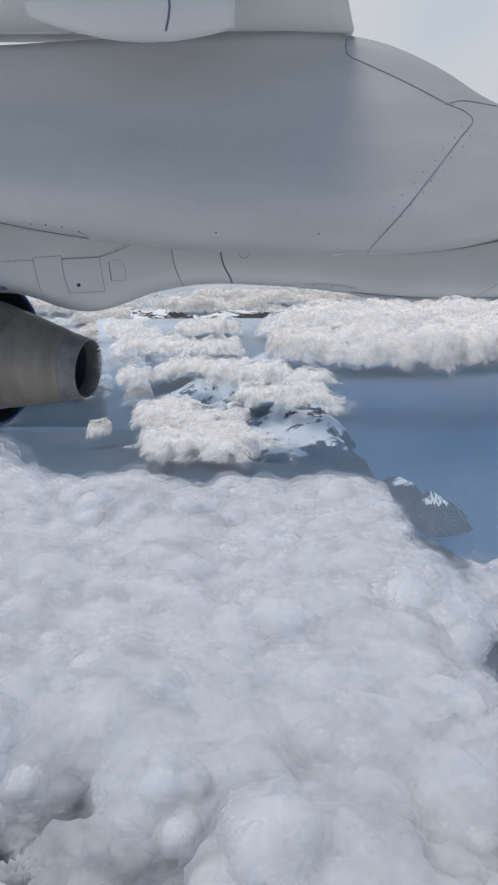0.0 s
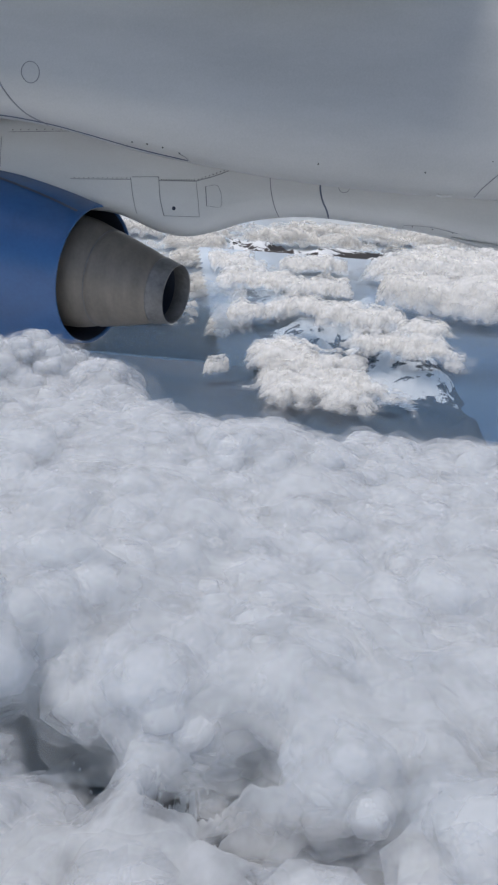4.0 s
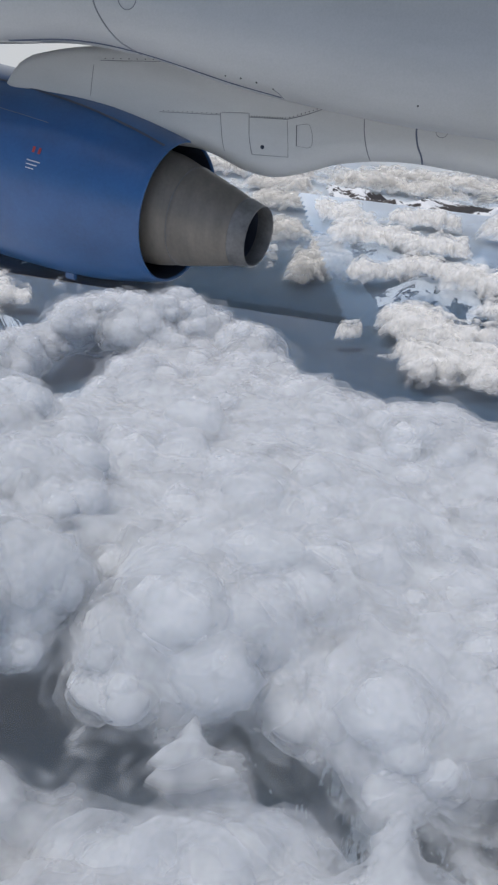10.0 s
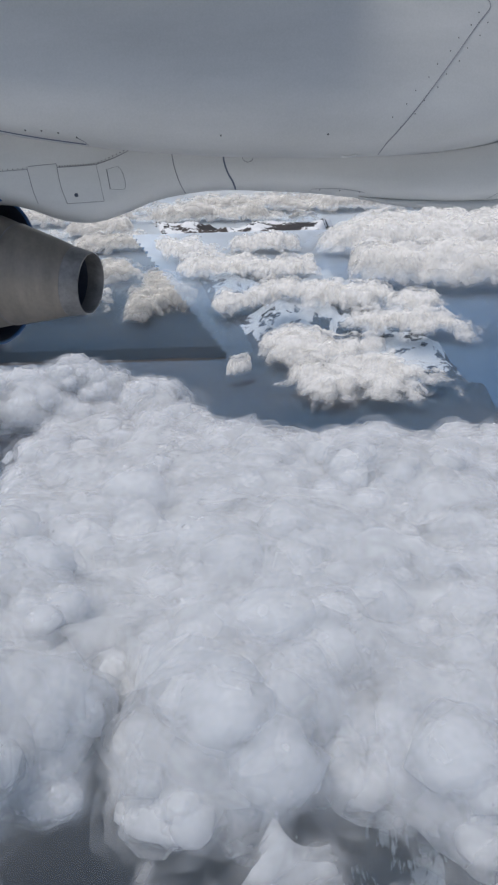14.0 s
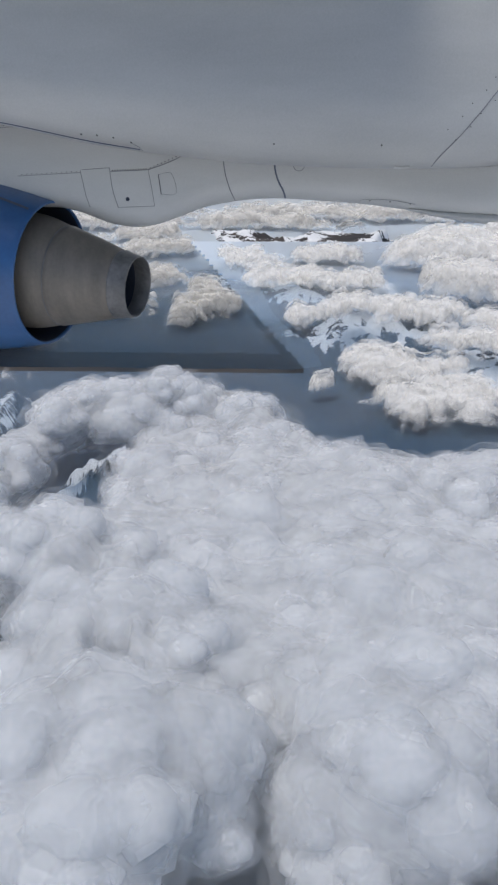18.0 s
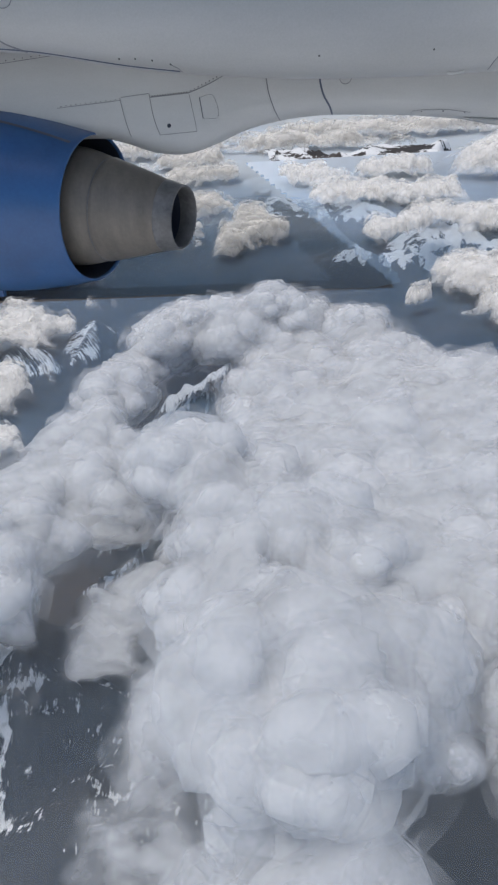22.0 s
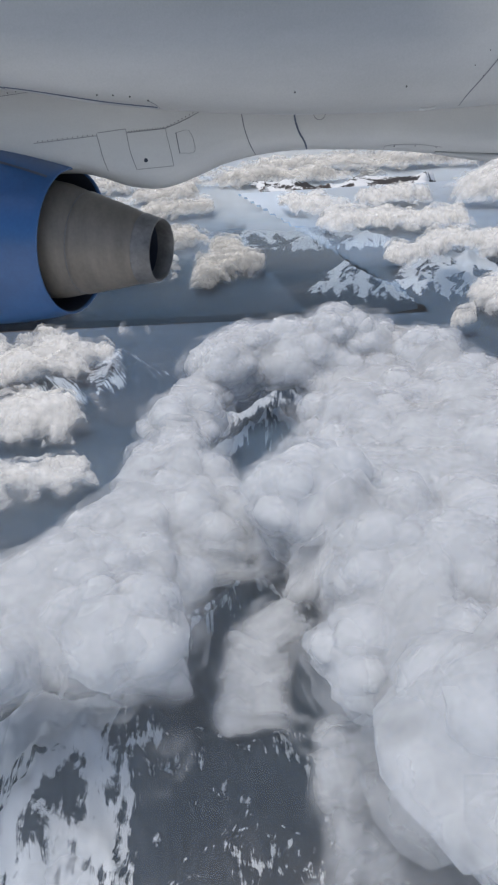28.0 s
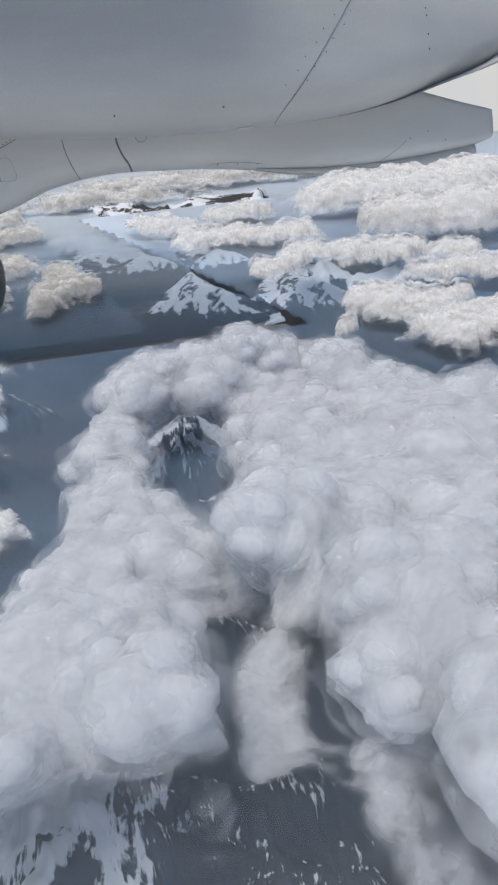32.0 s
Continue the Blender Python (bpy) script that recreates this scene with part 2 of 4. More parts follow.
def ribbon(line, front, width, rise=0.004):
    """A thin raised strip that lies on a front surface y = front(x, z) along a line of (x, z)."""
    bm = bmesh.new()
    rows = []
    for i, p in enumerate(line):
        a, b = line[max(0, i - 1)], line[min(len(line) - 1, i + 1)]
        t = np.array(b) - np.array(a)
        t = t / (np.linalg.norm(t) + 1e-9)
        side = np.array((-t[1], t[0])) * width / 2
        row = []
        for s, r in ((-1.0, 0.0), (-0.7, rise), (0.7, rise), (1.0, 0.0)):
            x, z = p[0] + side[0] * s, p[1] + side[1] * s
            row.append(bm.verts.new((x, front(x, z) - r - 0.001, z)))
        rows.append(row)
    for a, b in zip(rows, rows[1:]):
        for i in range(3):
            bm.faces.new((a[i], a[i + 1], b[i + 1], b[i]))
    return bm


def stud(x, z, front, r=0.012, rise=0.006):
    bm = bmesh.new()
    n = 8
    y = front(x, z)
    low = [bm.verts.new((x + r * math.cos(a), y, z + r * math.sin(a))) for a in np.linspace(0, math.tau, n, endpoint=False)]
    top = [bm.verts.new((x + 0.7 * r * math.cos(a), y - rise, z + 0.7 * r * math.sin(a))) for a in np.linspace(0, math.tau, n, endpoint=False)]
    for i in range(n):
        bm.faces.new((low[i], low[(i + 1) % n], top[(i + 1) % n], top[i]))
    bm.faces.new(top)
    return bm


# ---- aircraft: large flap fairing under the wing ----
big_low = curve_through([(-6.5, 2.45), (-4.0, 2.61), (-3.3, 2.655), (-2.6, 2.60), (-1.75, 2.435), (-1.2, 2.36), (-0.43, 2.28), (0.35, 2.236),
                         (1.35, 2.222), (1.95, 2.24), (2.55, 2.31), (3.17, 2.45), (3.6, 2.55), (4.3, 2.80), (5.0, 3.05)])
big_top = curve_through([(-6.5, 3.95), (-1.9, 3.99), (0.1, 4.07), (1.13, 4.06), (1.45, 4.01), (2.04, 3.81), (2.47, 3.60), (3.2, 3.42), (4.2, 3.27), (5.0, 3.15)])


def big_front(x, z):
    low, top = big_low(x), big_top(x)
    w = min(max((z - low) / (top - low), 0.0), 1.0)
    k = min(w / 0.30, 1.0)
    swell = 0.42 * min(1.0, (top - low) / 1.2)
    return 7.08 + 0.05 * max(0.0, x - 0.3) ** 2 + 0.015 * max(0.0, -0.5 - x) ** 2 - swell * math.sqrt(max(0.0, 1 - (1 - k) ** 2)) + 0.30 * w * w


def big_ring(x):
    low, top = big_low(x), big_top(x)
    ring = []
    for w in [1 - i / 20 for i in range(13)] + [0.35, 0.30, 0.25, 0.20, 0.16, 0.12, 0.085, 0.055, 0.03, 0.012, 0.0]:
        z = low + w * (top - low)
        ring.append((x, big_front(x, z), z))
    for y, rise in ((7.2, 0.004), (7.45, 0.03), (7.8, 0.10), (8.2, 0.22)):
        ring.append((x, y, low + rise))
    ring.append((x, 8.2, top - 0.05))
    return ring


fairing = empty("flap_fairing", (0.5, 7.2, 2.25), "large white-painted metal fairing under the wing, smudged along its lower edge", "fairing")
own(part("shell", loft([big_ring(x) for x in np.linspace(-6.5, 5.0, 116)]), WHITE), fairing)


def big_seam(points, width=0.011, n=14, name="panel_seam", mat=SEAM, label=""):
    return own(part(name, ribbon(bezier_line(points, n), big_front, 0.7 * width), mat, label=label), fairing)


big_seam([(1.145, 4.03), (1.135, 3.93), (1.18, 3.87), (1.287, 3.83), (1.70, 3.67), (2.077, 3.51)], 0.016)
big_seam([(2.077, 3.51), (2.26, 3.45), (2.33, 3.37), (2.20, 3.22), (1.90, 2.86), (1.60, 2.50), (1.44, 2.32), (1.39, 2.235)], 0.013)
big_seam([(2.05, 3.50), (2.25, 3.55), (2.60, 3.53)], 0.010)
big_seam([(-2.99, 3.40), (-2.985, 3.05), (-2.946, 2.89), (-2.80, 2.70), (-2.62, 2.61)], 0.022, label="dark rubber panel seam")
big_seam([(-1.312, 2.428), (-1.26, 2.40), (-1.23, 2.37)], 0.008)
big_seam([(-4.0, 2.625), (-3.3, 2.672), (-2.62, 2.618), (-1.75, 2.455), (-1.25, 2.378)], 0.014, name="edge_strip", mat=RUB, label="blue-grey rubber edge strip")
for i in range(9):
    k = i / 8
    x, z = 1.50 + 0.76 * k, 2.48 + 0.80 * k
    for off in (-0.055, 0.055):
        own(part("screw", stud(x + off * 0.75 + 0.02 * (i % 2), z - off * 0.7, big_front, 0.006), STEEL), fairing)
for x, z in ((-1.756, 2.499), (-1.61, 2.489), (-1.464, 2.469), (-1.312, 2.432), (-0.038, 2.412), (0.9, 2.40), (2.9, 3.05), (2.9, 2.99), (2.9, 2.84), (2.9, 2.72)):
    own(part("screw", stud(x, z, big_front, 0.009), STEEL), fairing)
own(part("latch", ribbon(bezier_line([(1.05, 2.232), (1.11, 2.226), (1.19, 2.235)], 6), big_front, 0.016, 0.012), PALE), fairing)


def ring_mark(cx, cz, r, front, parent, width=0.007):
    line = [(cx + r * math.cos(a), cz + r * math.sin(a)) for a in np.linspace(0, math.tau, 28)]
    return own(part("access_cap", ribbon(line, front, width), SEAM), parent)


ring_mark(-2.652, 2.996, 0.085, big_front, fairing)

fairing.location, fairing.scale = (0.457, 7.2, 2.205), (0.964, 1, 1)

# ---- aircraft: flap and small fairing above ----
flap = empty("wing_flap", (0, 6.8, 4.05), "pale grey underside of a wing flap with a shaded slot", "wing flap")


def flap_ring(x, k):
    """A rib of the flap; towards its outer end it slants off."""
    end = 1.21 - x
    return [(x, 7.06, 4.045), (x, 6.95, 4.05), (x - k * 0.10, 6.55, 4.13), (x - k * 0.34, 5.9, 4.42), (x - k * 0.5, 5.5, 4.62), (x - k * 0.5, 5.5, 4.72), (x - k * 0.34, 6.4, 4.5), (x, 7.3, 4.25), (x, 7.3, 4.06)]


own(part("skin", loft([flap_ring(x, ease(-1.0, 1.2, x)) for x in np.linspace(-6.5, 1.2, 50)]), PALE), flap)
own(part("rear_lip", loft([[(x, 7.02, 4.035), (x, 6.97, 4.04), (x, 6.96, 4.07), (x, 7.03, 4.075)] for x in np.linspace(-6.5, 1.18, 40)]), WHITE), flap)
canoe_rings = []
for k in np.linspace(0, 1, 34):
    x = -1.35 + 1.60 * k
    r = 0.26 * (0.12 + 0.88 * math.sin(math.pi * min(1.0, 0.04 + k * 0.80)) ** 0.75)
    canoe_rings.append([(x, 6.30 + 0.8 * r * math.cos(a), 4.17 + r * 1.05 * math.sin(a)) for a in np.linspace(0, math.tau, 28, endpoint=False)])
canoe = empty("flap_track_fairing", (-0.4, 6.3, 3.95), "small pale canoe-shaped flap track fairing under the flap", "fairing")
own(part("shell", loft(canoe_rings), PALE), canoe)


def canoe_front(x, z):
    k = (x + 1.35) / 1.60
    r = 0.26 * (0.12 + 0.88 * max(0.0, math.sin(math.pi * min(1.0, 0.04 + k * 0.80))) ** 0.75)
    s = min(1.0, max(-1.0, (z - 4.17) / (r * 1.05)))
    return 6.30 - 0.8 * r * math.sqrt(1 - s * s)


own(part("joint_seam", ribbon(bezier_line([(-0.30, 4.34), (-0.29, 4.22), (-0.24, 4.12), (-0.25, 4.02), (-0.28, 3.94)], 8), canoe_front, 0.018), RUB, label="dark rubber joint seam"), canoe)

flap.location += Vector((-0.065, 0, -0.01))
canoe.location += Vector((-0.12, 0, -0.125))

# ---- aircraft: rear pylon fairing ----
pyl_low = curve_through([(-4.35, 1.9), (-2.9, 1.85), (-2.5, 1.83), (-2.2, 1.815), (-2.08, 1.786), (-1.70, 1.657), (-1.40, 1.633), (-1.11, 1.706), (-0.78, 1.824),
                         (-0.45, 1.888), (-0.1, 1.914), (0.4, 1.892), (0.78, 1.866), (1.43, 1.79), (2.0, 1.752), (2.56, 1.744), (3.2, 1.775), (3.65, 1.815), (3.85, 1.87)])
pyl_top = curve_through([(-4.35, 2.25), (-4.25, 2.40), (-4.12, 2.50), (-3.86, 2.585), (-3.54, 2.65), (-3.1, 2.69), (-2.2, 2.75), (1.0, 2.75), (2.4, 2.57), (3.1, 2.37), (3.6, 2.22), (3.85, 2.15)])


def pyl_front(x, z):
    low, top = pyl_low(x), pyl_top(x)
    w = min(max((z - low) / (top - low), 0.0), 1.0)
    k = min(w / 0.22, 1.0)
    tail = 1.0 - 0.55 * float(ease(2.6, 3.85, x))
    return 8.05 - tail * (0.20 * math.sqrt(max(0.0, 1 - (1 - k) ** 2)) - 0.10 * w * w)


def pyl_ring(x):
    low, top = pyl_low(x), pyl_top(x)
    ws = [1, 0.9, 0.75, 0.6, 0.45, 0.3, 0.22, 0.16, 0.11, 0.07, 0.035, 0.012, 0.0]
    ring = [(x, pyl_front(x, low + w * (top - low)), low + w * (top - low)) for w in ws]
    return ring + [(x, 16.1 - y + 0.05, z) for _, y, z in ring[::-1][1:]]


pylon = empty("engine_pylon_fairing", (0, 8.05, 1.9), "pale grey engine pylon running back into a forked tail fairing", "pylon")
own(part("shell", loft([pyl_ring(x) for x in np.linspace(-4.35, 3.85, 110)]), PALE), pylon)
lobe_low = curve_through([(1.3, 1.80), (1.6, 1.735), (1.9, 1.69), (2.56, 1.622), (3.07, 1.618), (3.65, 1.668)])
lobe_rings = []
for x in np.linspace(1.3, 3.655, 40):
    low, top = lobe_low(x), pyl_low(x) + 0.03
    mid, half = (low + top) / 2, max(0.01, (top - low) / 2)
    lobe_rings.append([(x, 8.10 + 0.15 * math.cos(a), mid + half * math.copysign(abs(math.sin(a)) ** 0.7, math.sin(a))) for a in np.linspace(0, math.tau, 20, endpoint=False)])
own(part("lower_tail_fairing", loft(lobe_rings), WHITE), pylon)


def pyl_seam(points, width=0.008, n=8, mat=SEAM, name="panel_seam", label=""):
    return own(part(name, ribbon(bezier_line(points, n), pyl_front, 0.65 * width), mat, label=label), pylon)


pyl_seam([(-2.622, 2.128), (-1.986, 2.160)])
pyl_seam([(-1.691, 2.169), (-1.314, 2.186)], 0.012)
pyl_seam([(-1.314, 2.186), (-1.12, 2.25), (-0.935, 2.330)], 0.012)
pyl_seam([(-1.975, 2.186), (-1.70, 2.205)])
pyl_seam([(-1.700, 2.205), (-1.675, 2.00), (-1.628, 1.829)])
pyl_seam([(-1.99, 2.18), (-1.955, 1.98), (-1.92, 1.83)])
pyl_seam([(-1.628, 1.829), (-1.258, 1.842)], 0.006)
pyl_seam([(-1.31, 2.18), (-1.28, 2.0), (-1.258, 1.842)], 0.005)
pyl_seam([(-1.212, 2.142), (-1.20, 2.05), (-1.189, 1.955)], 0.014)
pyl_seam([(-1.212, 2.142), (-1.08, 2.15), (-1.04, 1.965), (-1.189, 1.955)], 0.004)
pyl_seam([(-0.568, 2.31), (-0.545, 2.15), (-0.50, 2.00), (-0.453, 1.893)], 0.014)
pyl_seam([(-0.05, 2.30), (-0.055, 2.20), (-0.02, 2.08), (0.03, 1.99), (0.055, 1.915)], 0.026, mat=RUB, label="dark blue rubber bellows seam")
pyl_seam([(-3.291, 2.543), (-2.616, 2.590)], 0.008)
pyl_seam([(-3.364, 2.50), (-3.373, 2.2)], 0.006)
pyl_seam([(2.60, 1.76), (2.75, 1.86), (2.85, 1.93)], 0.007)
pyl_seam([(0.80, 1.875), (0.84, 1.905), (1.10, 1.90), (1.35, 1.86)], 0.006)
own(part("drain_hole", stud(-1.529, 1.908, pyl_front, 0.021, 0.004), RECESS), pylon)
ring_mark(0.182, 2.228, 0.055, pyl_front, pylon, 0.006)
for i in range(14):
    own(part("screw", stud(-1.67 + 0.026 * i, 2.180 + 0.0012 * i, pyl_front, 0.006), STEEL), pylon)
for i in range(10):
    own(part("screw", stud(-1.29 + 0.037 * i, 2.205 + 0.0145 * i, pyl_front, 0.006), STEEL), pylon)
for i in range(12):
    own(part("screw", stud(-2.58 + 0.05 * i, 2.142 + 0.0025 * i, pyl_front, 0.005), STEEL), pylon)
for i in range(8):
    own(part("screw", stud(-3.25 + 0.085 * i, 2.565 + 0.006 * i, pyl_front, 0.006), STEEL), pylon)
for x, z in ((0.9, 1.895), (1.1, 1.885), (1.3, 1.865), (2.9, 1.95), (3.1, 2.0), (3.3, 1.9)):
    own(part("screw", stud(x, z, pyl_front, 0.008), STEEL), pylon)

# ---- aircraft: engine ----
AFT = Vector((0.963, -0.267, -0.10)).normalized()
EXIT = Vector((-2.37, 7.93, 1.16))
SIDE = AFT.cross(Vector((0, 0, 1))).normalized()
UP = SIDE.cross(AFT).normalized()


def turned(profile, n=64):
    """A body of revolution round the engine's axis: rows of (metres aft of the fan nozzle, radius)."""
    rings = [[EXIT + AFT * q + (SIDE * math.cos(a) + UP * math.sin(a)) * r for a in np.linspace(0, math.tau, n, endpoint=False)] for q, r in profile]
    return loft(rings, caps=False)


def rounded(profile, n=5):
    f = bezier_line(profile, n)
    return [(p[0], p[1]) for p in f]


engine = empty("jet_engine", tuple(EXIT), "blue jet engine with bare heat-stained exhaust, hung under the pylon", "jet engine")
cowl = own(part("nacelle", turned(rounded([(-5.2, 0.62), (-5.0, 0.82), (-4.4, 0.97), (-3.4, 1.03), (-2.4, 1.035), (-1.6, 1.01), (-0.9, 0.945), (-0.35, 0.835), (0.0, 0.735)]) +
                                [(0.012, 0.725), (0.008, 0.712), (-0.02, 0.708)]), BLUE, label="glossy dark blue nacelle"), engine)
own(part("fan_duct", turned([(-0.02, 0.708), (-0.3, 0.72), (-0.7, 0.73), (-0.9, 0.70), (-0.9, 0.45)]), RECESS), engine)
core = own(part("core_cowl", turned(rounded([(-0.9, 0.585), (-0.45, 0.60), (-0.12, 0.585), (0.18, 0.505)])), HEAT, label="brownish bare metal core cowl"), engine)
own(part("exhaust_nozzle", turned([(0.18, 0.505)] + rounded([(0.19, 0.512), (0.42, 0.452), (0.64, 0.390), (0.80, 0.338)])), HEAT, label="smoke-stained tapering exhaust nozzle"), engine)
own(part("joint_band", turned([(0.172, 0.507), (0.176, 0.514), (0.188, 0.514), (0.192, 0.510)]), RIM), engine)
own(part("nozzle_rim", turned([(0.79, 0.336), (0.795, 0.345), (0.81, 0.347), (0.88, 0.328), (0.97, 0.308), (0.985, 0.300), (0.975, 0.292), (0.8, 0.300)]), RIM), engine)
own(part("exhaust_duct", turned([(0.8, 0.300), (0.5, 0.32), (0.1, 0.32), (0.1, 0.05)]), RECESS), engine)


def engine_strip(q0, q1, turn, name, mat, lift, width, radius):
    """A strip along the nacelle at a turn round its axis."""
    bm = bmesh.new()
    rows = []
    for q in np.linspace(q0, q1, 30):
        r = radius(q) + lift
        row = []
        for d in (-0.5, 0.5):
            a = radians(turn) + d * width / r
            row.append(bm.verts.new(EXIT + AFT * q + (SIDE * math.cos(a) + UP * math.sin(a)) * r))
        rows.append(row)
    for a, b in zip(rows, rows[1:]):
        bm.faces.new((a[0], a[1], b[1], b[0]))
    return part(name, bm, mat)


nac_r = curve_through([(-5.0, 0.82), (-4.4, 0.97), (-3.4, 1.03), (-2.4, 1.035), (-1.6, 1.01), (-0.9, 0.945), (-0.35, 0.835), (0.0, 0.735)])
own(engine_strip(-3.2, -0.05, 61, "cowl_seal", RUB, 0.006, 0.035, nac_r), engine)
own(engine_strip(-3.0, -1.2, 40, "cowl_seam", SEAM, 0.003, 0.006, nac_r), engine)
own(engine_strip(-3.0, -0.1, -100, "cowl_seam", SEAM, 0.003, 0.012, nac_r), engine)
for q, w, mat in ((-1.23, 0.05, MARK_RED), (-1.16, 0.05, MARK_RED)):
    own(engine_strip(q, q + 0.03, 22, "stencil_bar", mat, 0.004, 0.06, nac_r), engine)
for j in range(3):
    own(engine_strip(-1.26, -1.10 - 0.03 * j, 15.5 - 2.2 * j, "stencil_bar", MARK, 0.004, 0.012, nac_r), engine)
bm = bmesh.new()
bmesh.ops.create_cube(bm, size=1.0, matrix=Matrix.Translation(EXIT + AFT * -1.35 - UP * 1.02) @ Matrix.Rotation(radians(-15.5), 4, "Z") @ Matrix.Diagonal((0.15, 0.05, 0.14, 1)))
bmesh.ops.bevel(bm, geom=bm.edges, offset=0.012, segments=2, affect="EDGES")
own(part("drain_mast", bm, BLUE, smooth=False), engine)



# ---- noise for country and cloud ----
def lattice(ix, iy, salt):
    h = (ix.astype(np.int64) * 374761393 + iy.astype(np.int64) * 668265263 + salt * 974634777) & 0x7FFFFFFF
    h = ((h ^ (h >> 13)) * 1274126177) & 0x7FFFFFFF
    return ((h ^ (h >> 16)) & 0xFFFFF) / float(0xFFFFF)


def value_noise(x, y, salt=0):
    ix, iy = np.floor(x), np.floor(y)
    fx, fy = x - ix, y - iy
    fx, fy = fx**3 * (fx * (6 * fx - 15) + 10), fy**3 * (fy * (6 * fy - 15) + 10)
    a, b = lattice(ix, iy, salt), lattice(ix + 1, iy, salt)
    c, d = lattice(ix, iy + 1, salt), lattice(ix + 1, iy + 1, salt)
    return (a * (1 - fx) + b * fx) * (1 - fy) + (c * (1 - fx) + d * fx) * fy


def fractal(x, y, octaves=5, gain=0.5, salt=0):
    total, amp, norm = 0.0, 1.0, 0.0
    for k in range(octaves):
        c, s = math.cos(0.6 * k), math.sin(0.6 * k)
        f = 2.0**k
        total = total + amp * value_noise((c * x - s * y) * f + 17.3 * k, (s * x + c * y) * f - 9.1 * k, salt + k)
        norm += amp
        amp *= gain
    return total / norm


def ridged(x, y, octaves=6, salt=0):
    total, amp, norm = 0.0, 1.0, 0.0
    for k in range(octaves):
        c, s = math.cos(0.9 * k), math.sin(0.9 * k)
        f = 2.05**k
        n = 1.0 - np.abs(2.0 * value_noise((c * x - s * y) * f + 5.7 * k, (s * x + c * y) * f + 3.3 * k, salt + k) - 1.0)
        total, norm = total + amp * n, norm + amp
        amp *= 0.5
    return total / norm


def domes(x, y, salt=0):
    """Round tops that crowd one another, as on a cumulus: 0 in the creases, 1 on top."""
    ix, iy = np.floor(x), np.floor(y)
    total = np.full(np.shape(x), 1e-9)
    for dx, dy in itertools.product((-1, 0, 1), repeat=2):
        jx, jy = ix + dx, iy + dy
        px, py = jx + lattice(jx, jy, salt), jy + lattice(jx, jy, salt + 71)
        size = 0.75 + 0.5 * lattice(jx, jy, salt + 37)
        total = total + np.exp(-7.0 * ((x - px) ** 2 + (y - py) ** 2) / size)
    return np.clip(1.0 + np.log(total) / 6.5, 0.0, 1.0) ** 0.9


def spot(x, y, cx, cy, rx, ry, turn=0.0, soft=0.5):
    """1 within an ellipse, easing to 0 outside."""
    c, s = math.cos(radians(turn)), math.sin(radians(turn))
    dx, dy = x - cx, y - cy
    r = np.sqrt(((c * dx + s * dy) / rx) ** 2 + ((c * dy - s * dx) / ry) ** 2)
    return 1.0 - ease(1.0 - soft, 1.0 + soft, r)


def bent(x, y, far, size, salt):
    """Places pushed about by noise, so that no outline stays round."""
    k = far * 2.0
    return (x + k * (fractal(x / size, y / size, 5, 0.55, salt) - 0.5), y + k * (fractal(x / size + 40, y / size - 7, 5, 0.55, salt + 5) - 0.5))


def knots(v, pairs):
    return np.interp(v, [p[0] for p in pairs], [p[1] for p in pairs])


def sheet(name, foot, steep, flat, rows, cols, shape, mat, label, category, kind, edge=(0.80, 0.42), stand=place, torn=False, start=-1.0):
    """A layer of the country, or of cloud: rows by the degrees under the horizon from steep to flat; shape gives heights and marks."""
    fall = np.exp(np.linspace(math.log(steep), math.log(flat), rows))
    y = (-foot / np.tan(np.radians(fall)))[:, None] * np.ones((1, cols))
    x = np.linspace(start, 1, cols)[None, :] * (edge[0] + edge[1] * y)
    i = np.arange(rows * cols).reshape(rows, cols)
    face = np.stack((i[:-1, :-1], i[:-1, 1:], i[1:, 1:], i[1:, :-1]), -1).reshape(-1, 4)
    z, marks = shape(x, y)
    co, quads = np.stack(stand(x, y, foot + z, foot), -1).reshape(-1, 3), face
    if torn:
        quads = unbroken(quads, co[:, 1])
    if "cover" in marks:
        quads = quads[(marks["cover"].reshape(-1)[quads] > -0.45).any(1)]
    used = np.zeros(len(co), bool)
    used[quads.ravel()] = True
    renum = np.cumsum(used) - 1
    co, quads = co[used], renum[quads]
    me = bpy.data.meshes.new(name)
    me.vertices.add(len(co))
    me.vertices.foreach_set("co", co.ravel())
    me.loops.add(quads.size)
    me.polygons.add(len(quads))
    me.loops.foreach_set("vertex_index", quads.ravel())
    me.polygons.foreach_set("loop_start", np.arange(0, quads.size, 4))
    me.update(calc_edges=True)
    size = marks.pop("size", 0.55 + 0.20 * y) * np.ones_like(x)
    own_at = np.stack((x / size, np.log(y) * 2.2, z / size), -1).reshape(-1, 3)[used]
    me.attributes.new("own", "FLOAT_VECTOR", "POINT").data.foreach_set("vector", own_at.astype(np.float32).ravel())
    if "slope" in marks:
        me.attributes.new("slope", "FLOAT_VECTOR", "POINT").data.foreach_set("vector", marks.pop("slope").reshape(-1, 3)[used].astype(np.float32).ravel())
    for key, values in marks.items():
        me.attributes.new(key, "FLOAT", "POINT").data.foreach_set("value", values.astype(np.float32).ravel()[used])
    me.shade_smooth()
    me.materials.append(mat)
    return tagged(new(name, me), label, category, kind=kind)


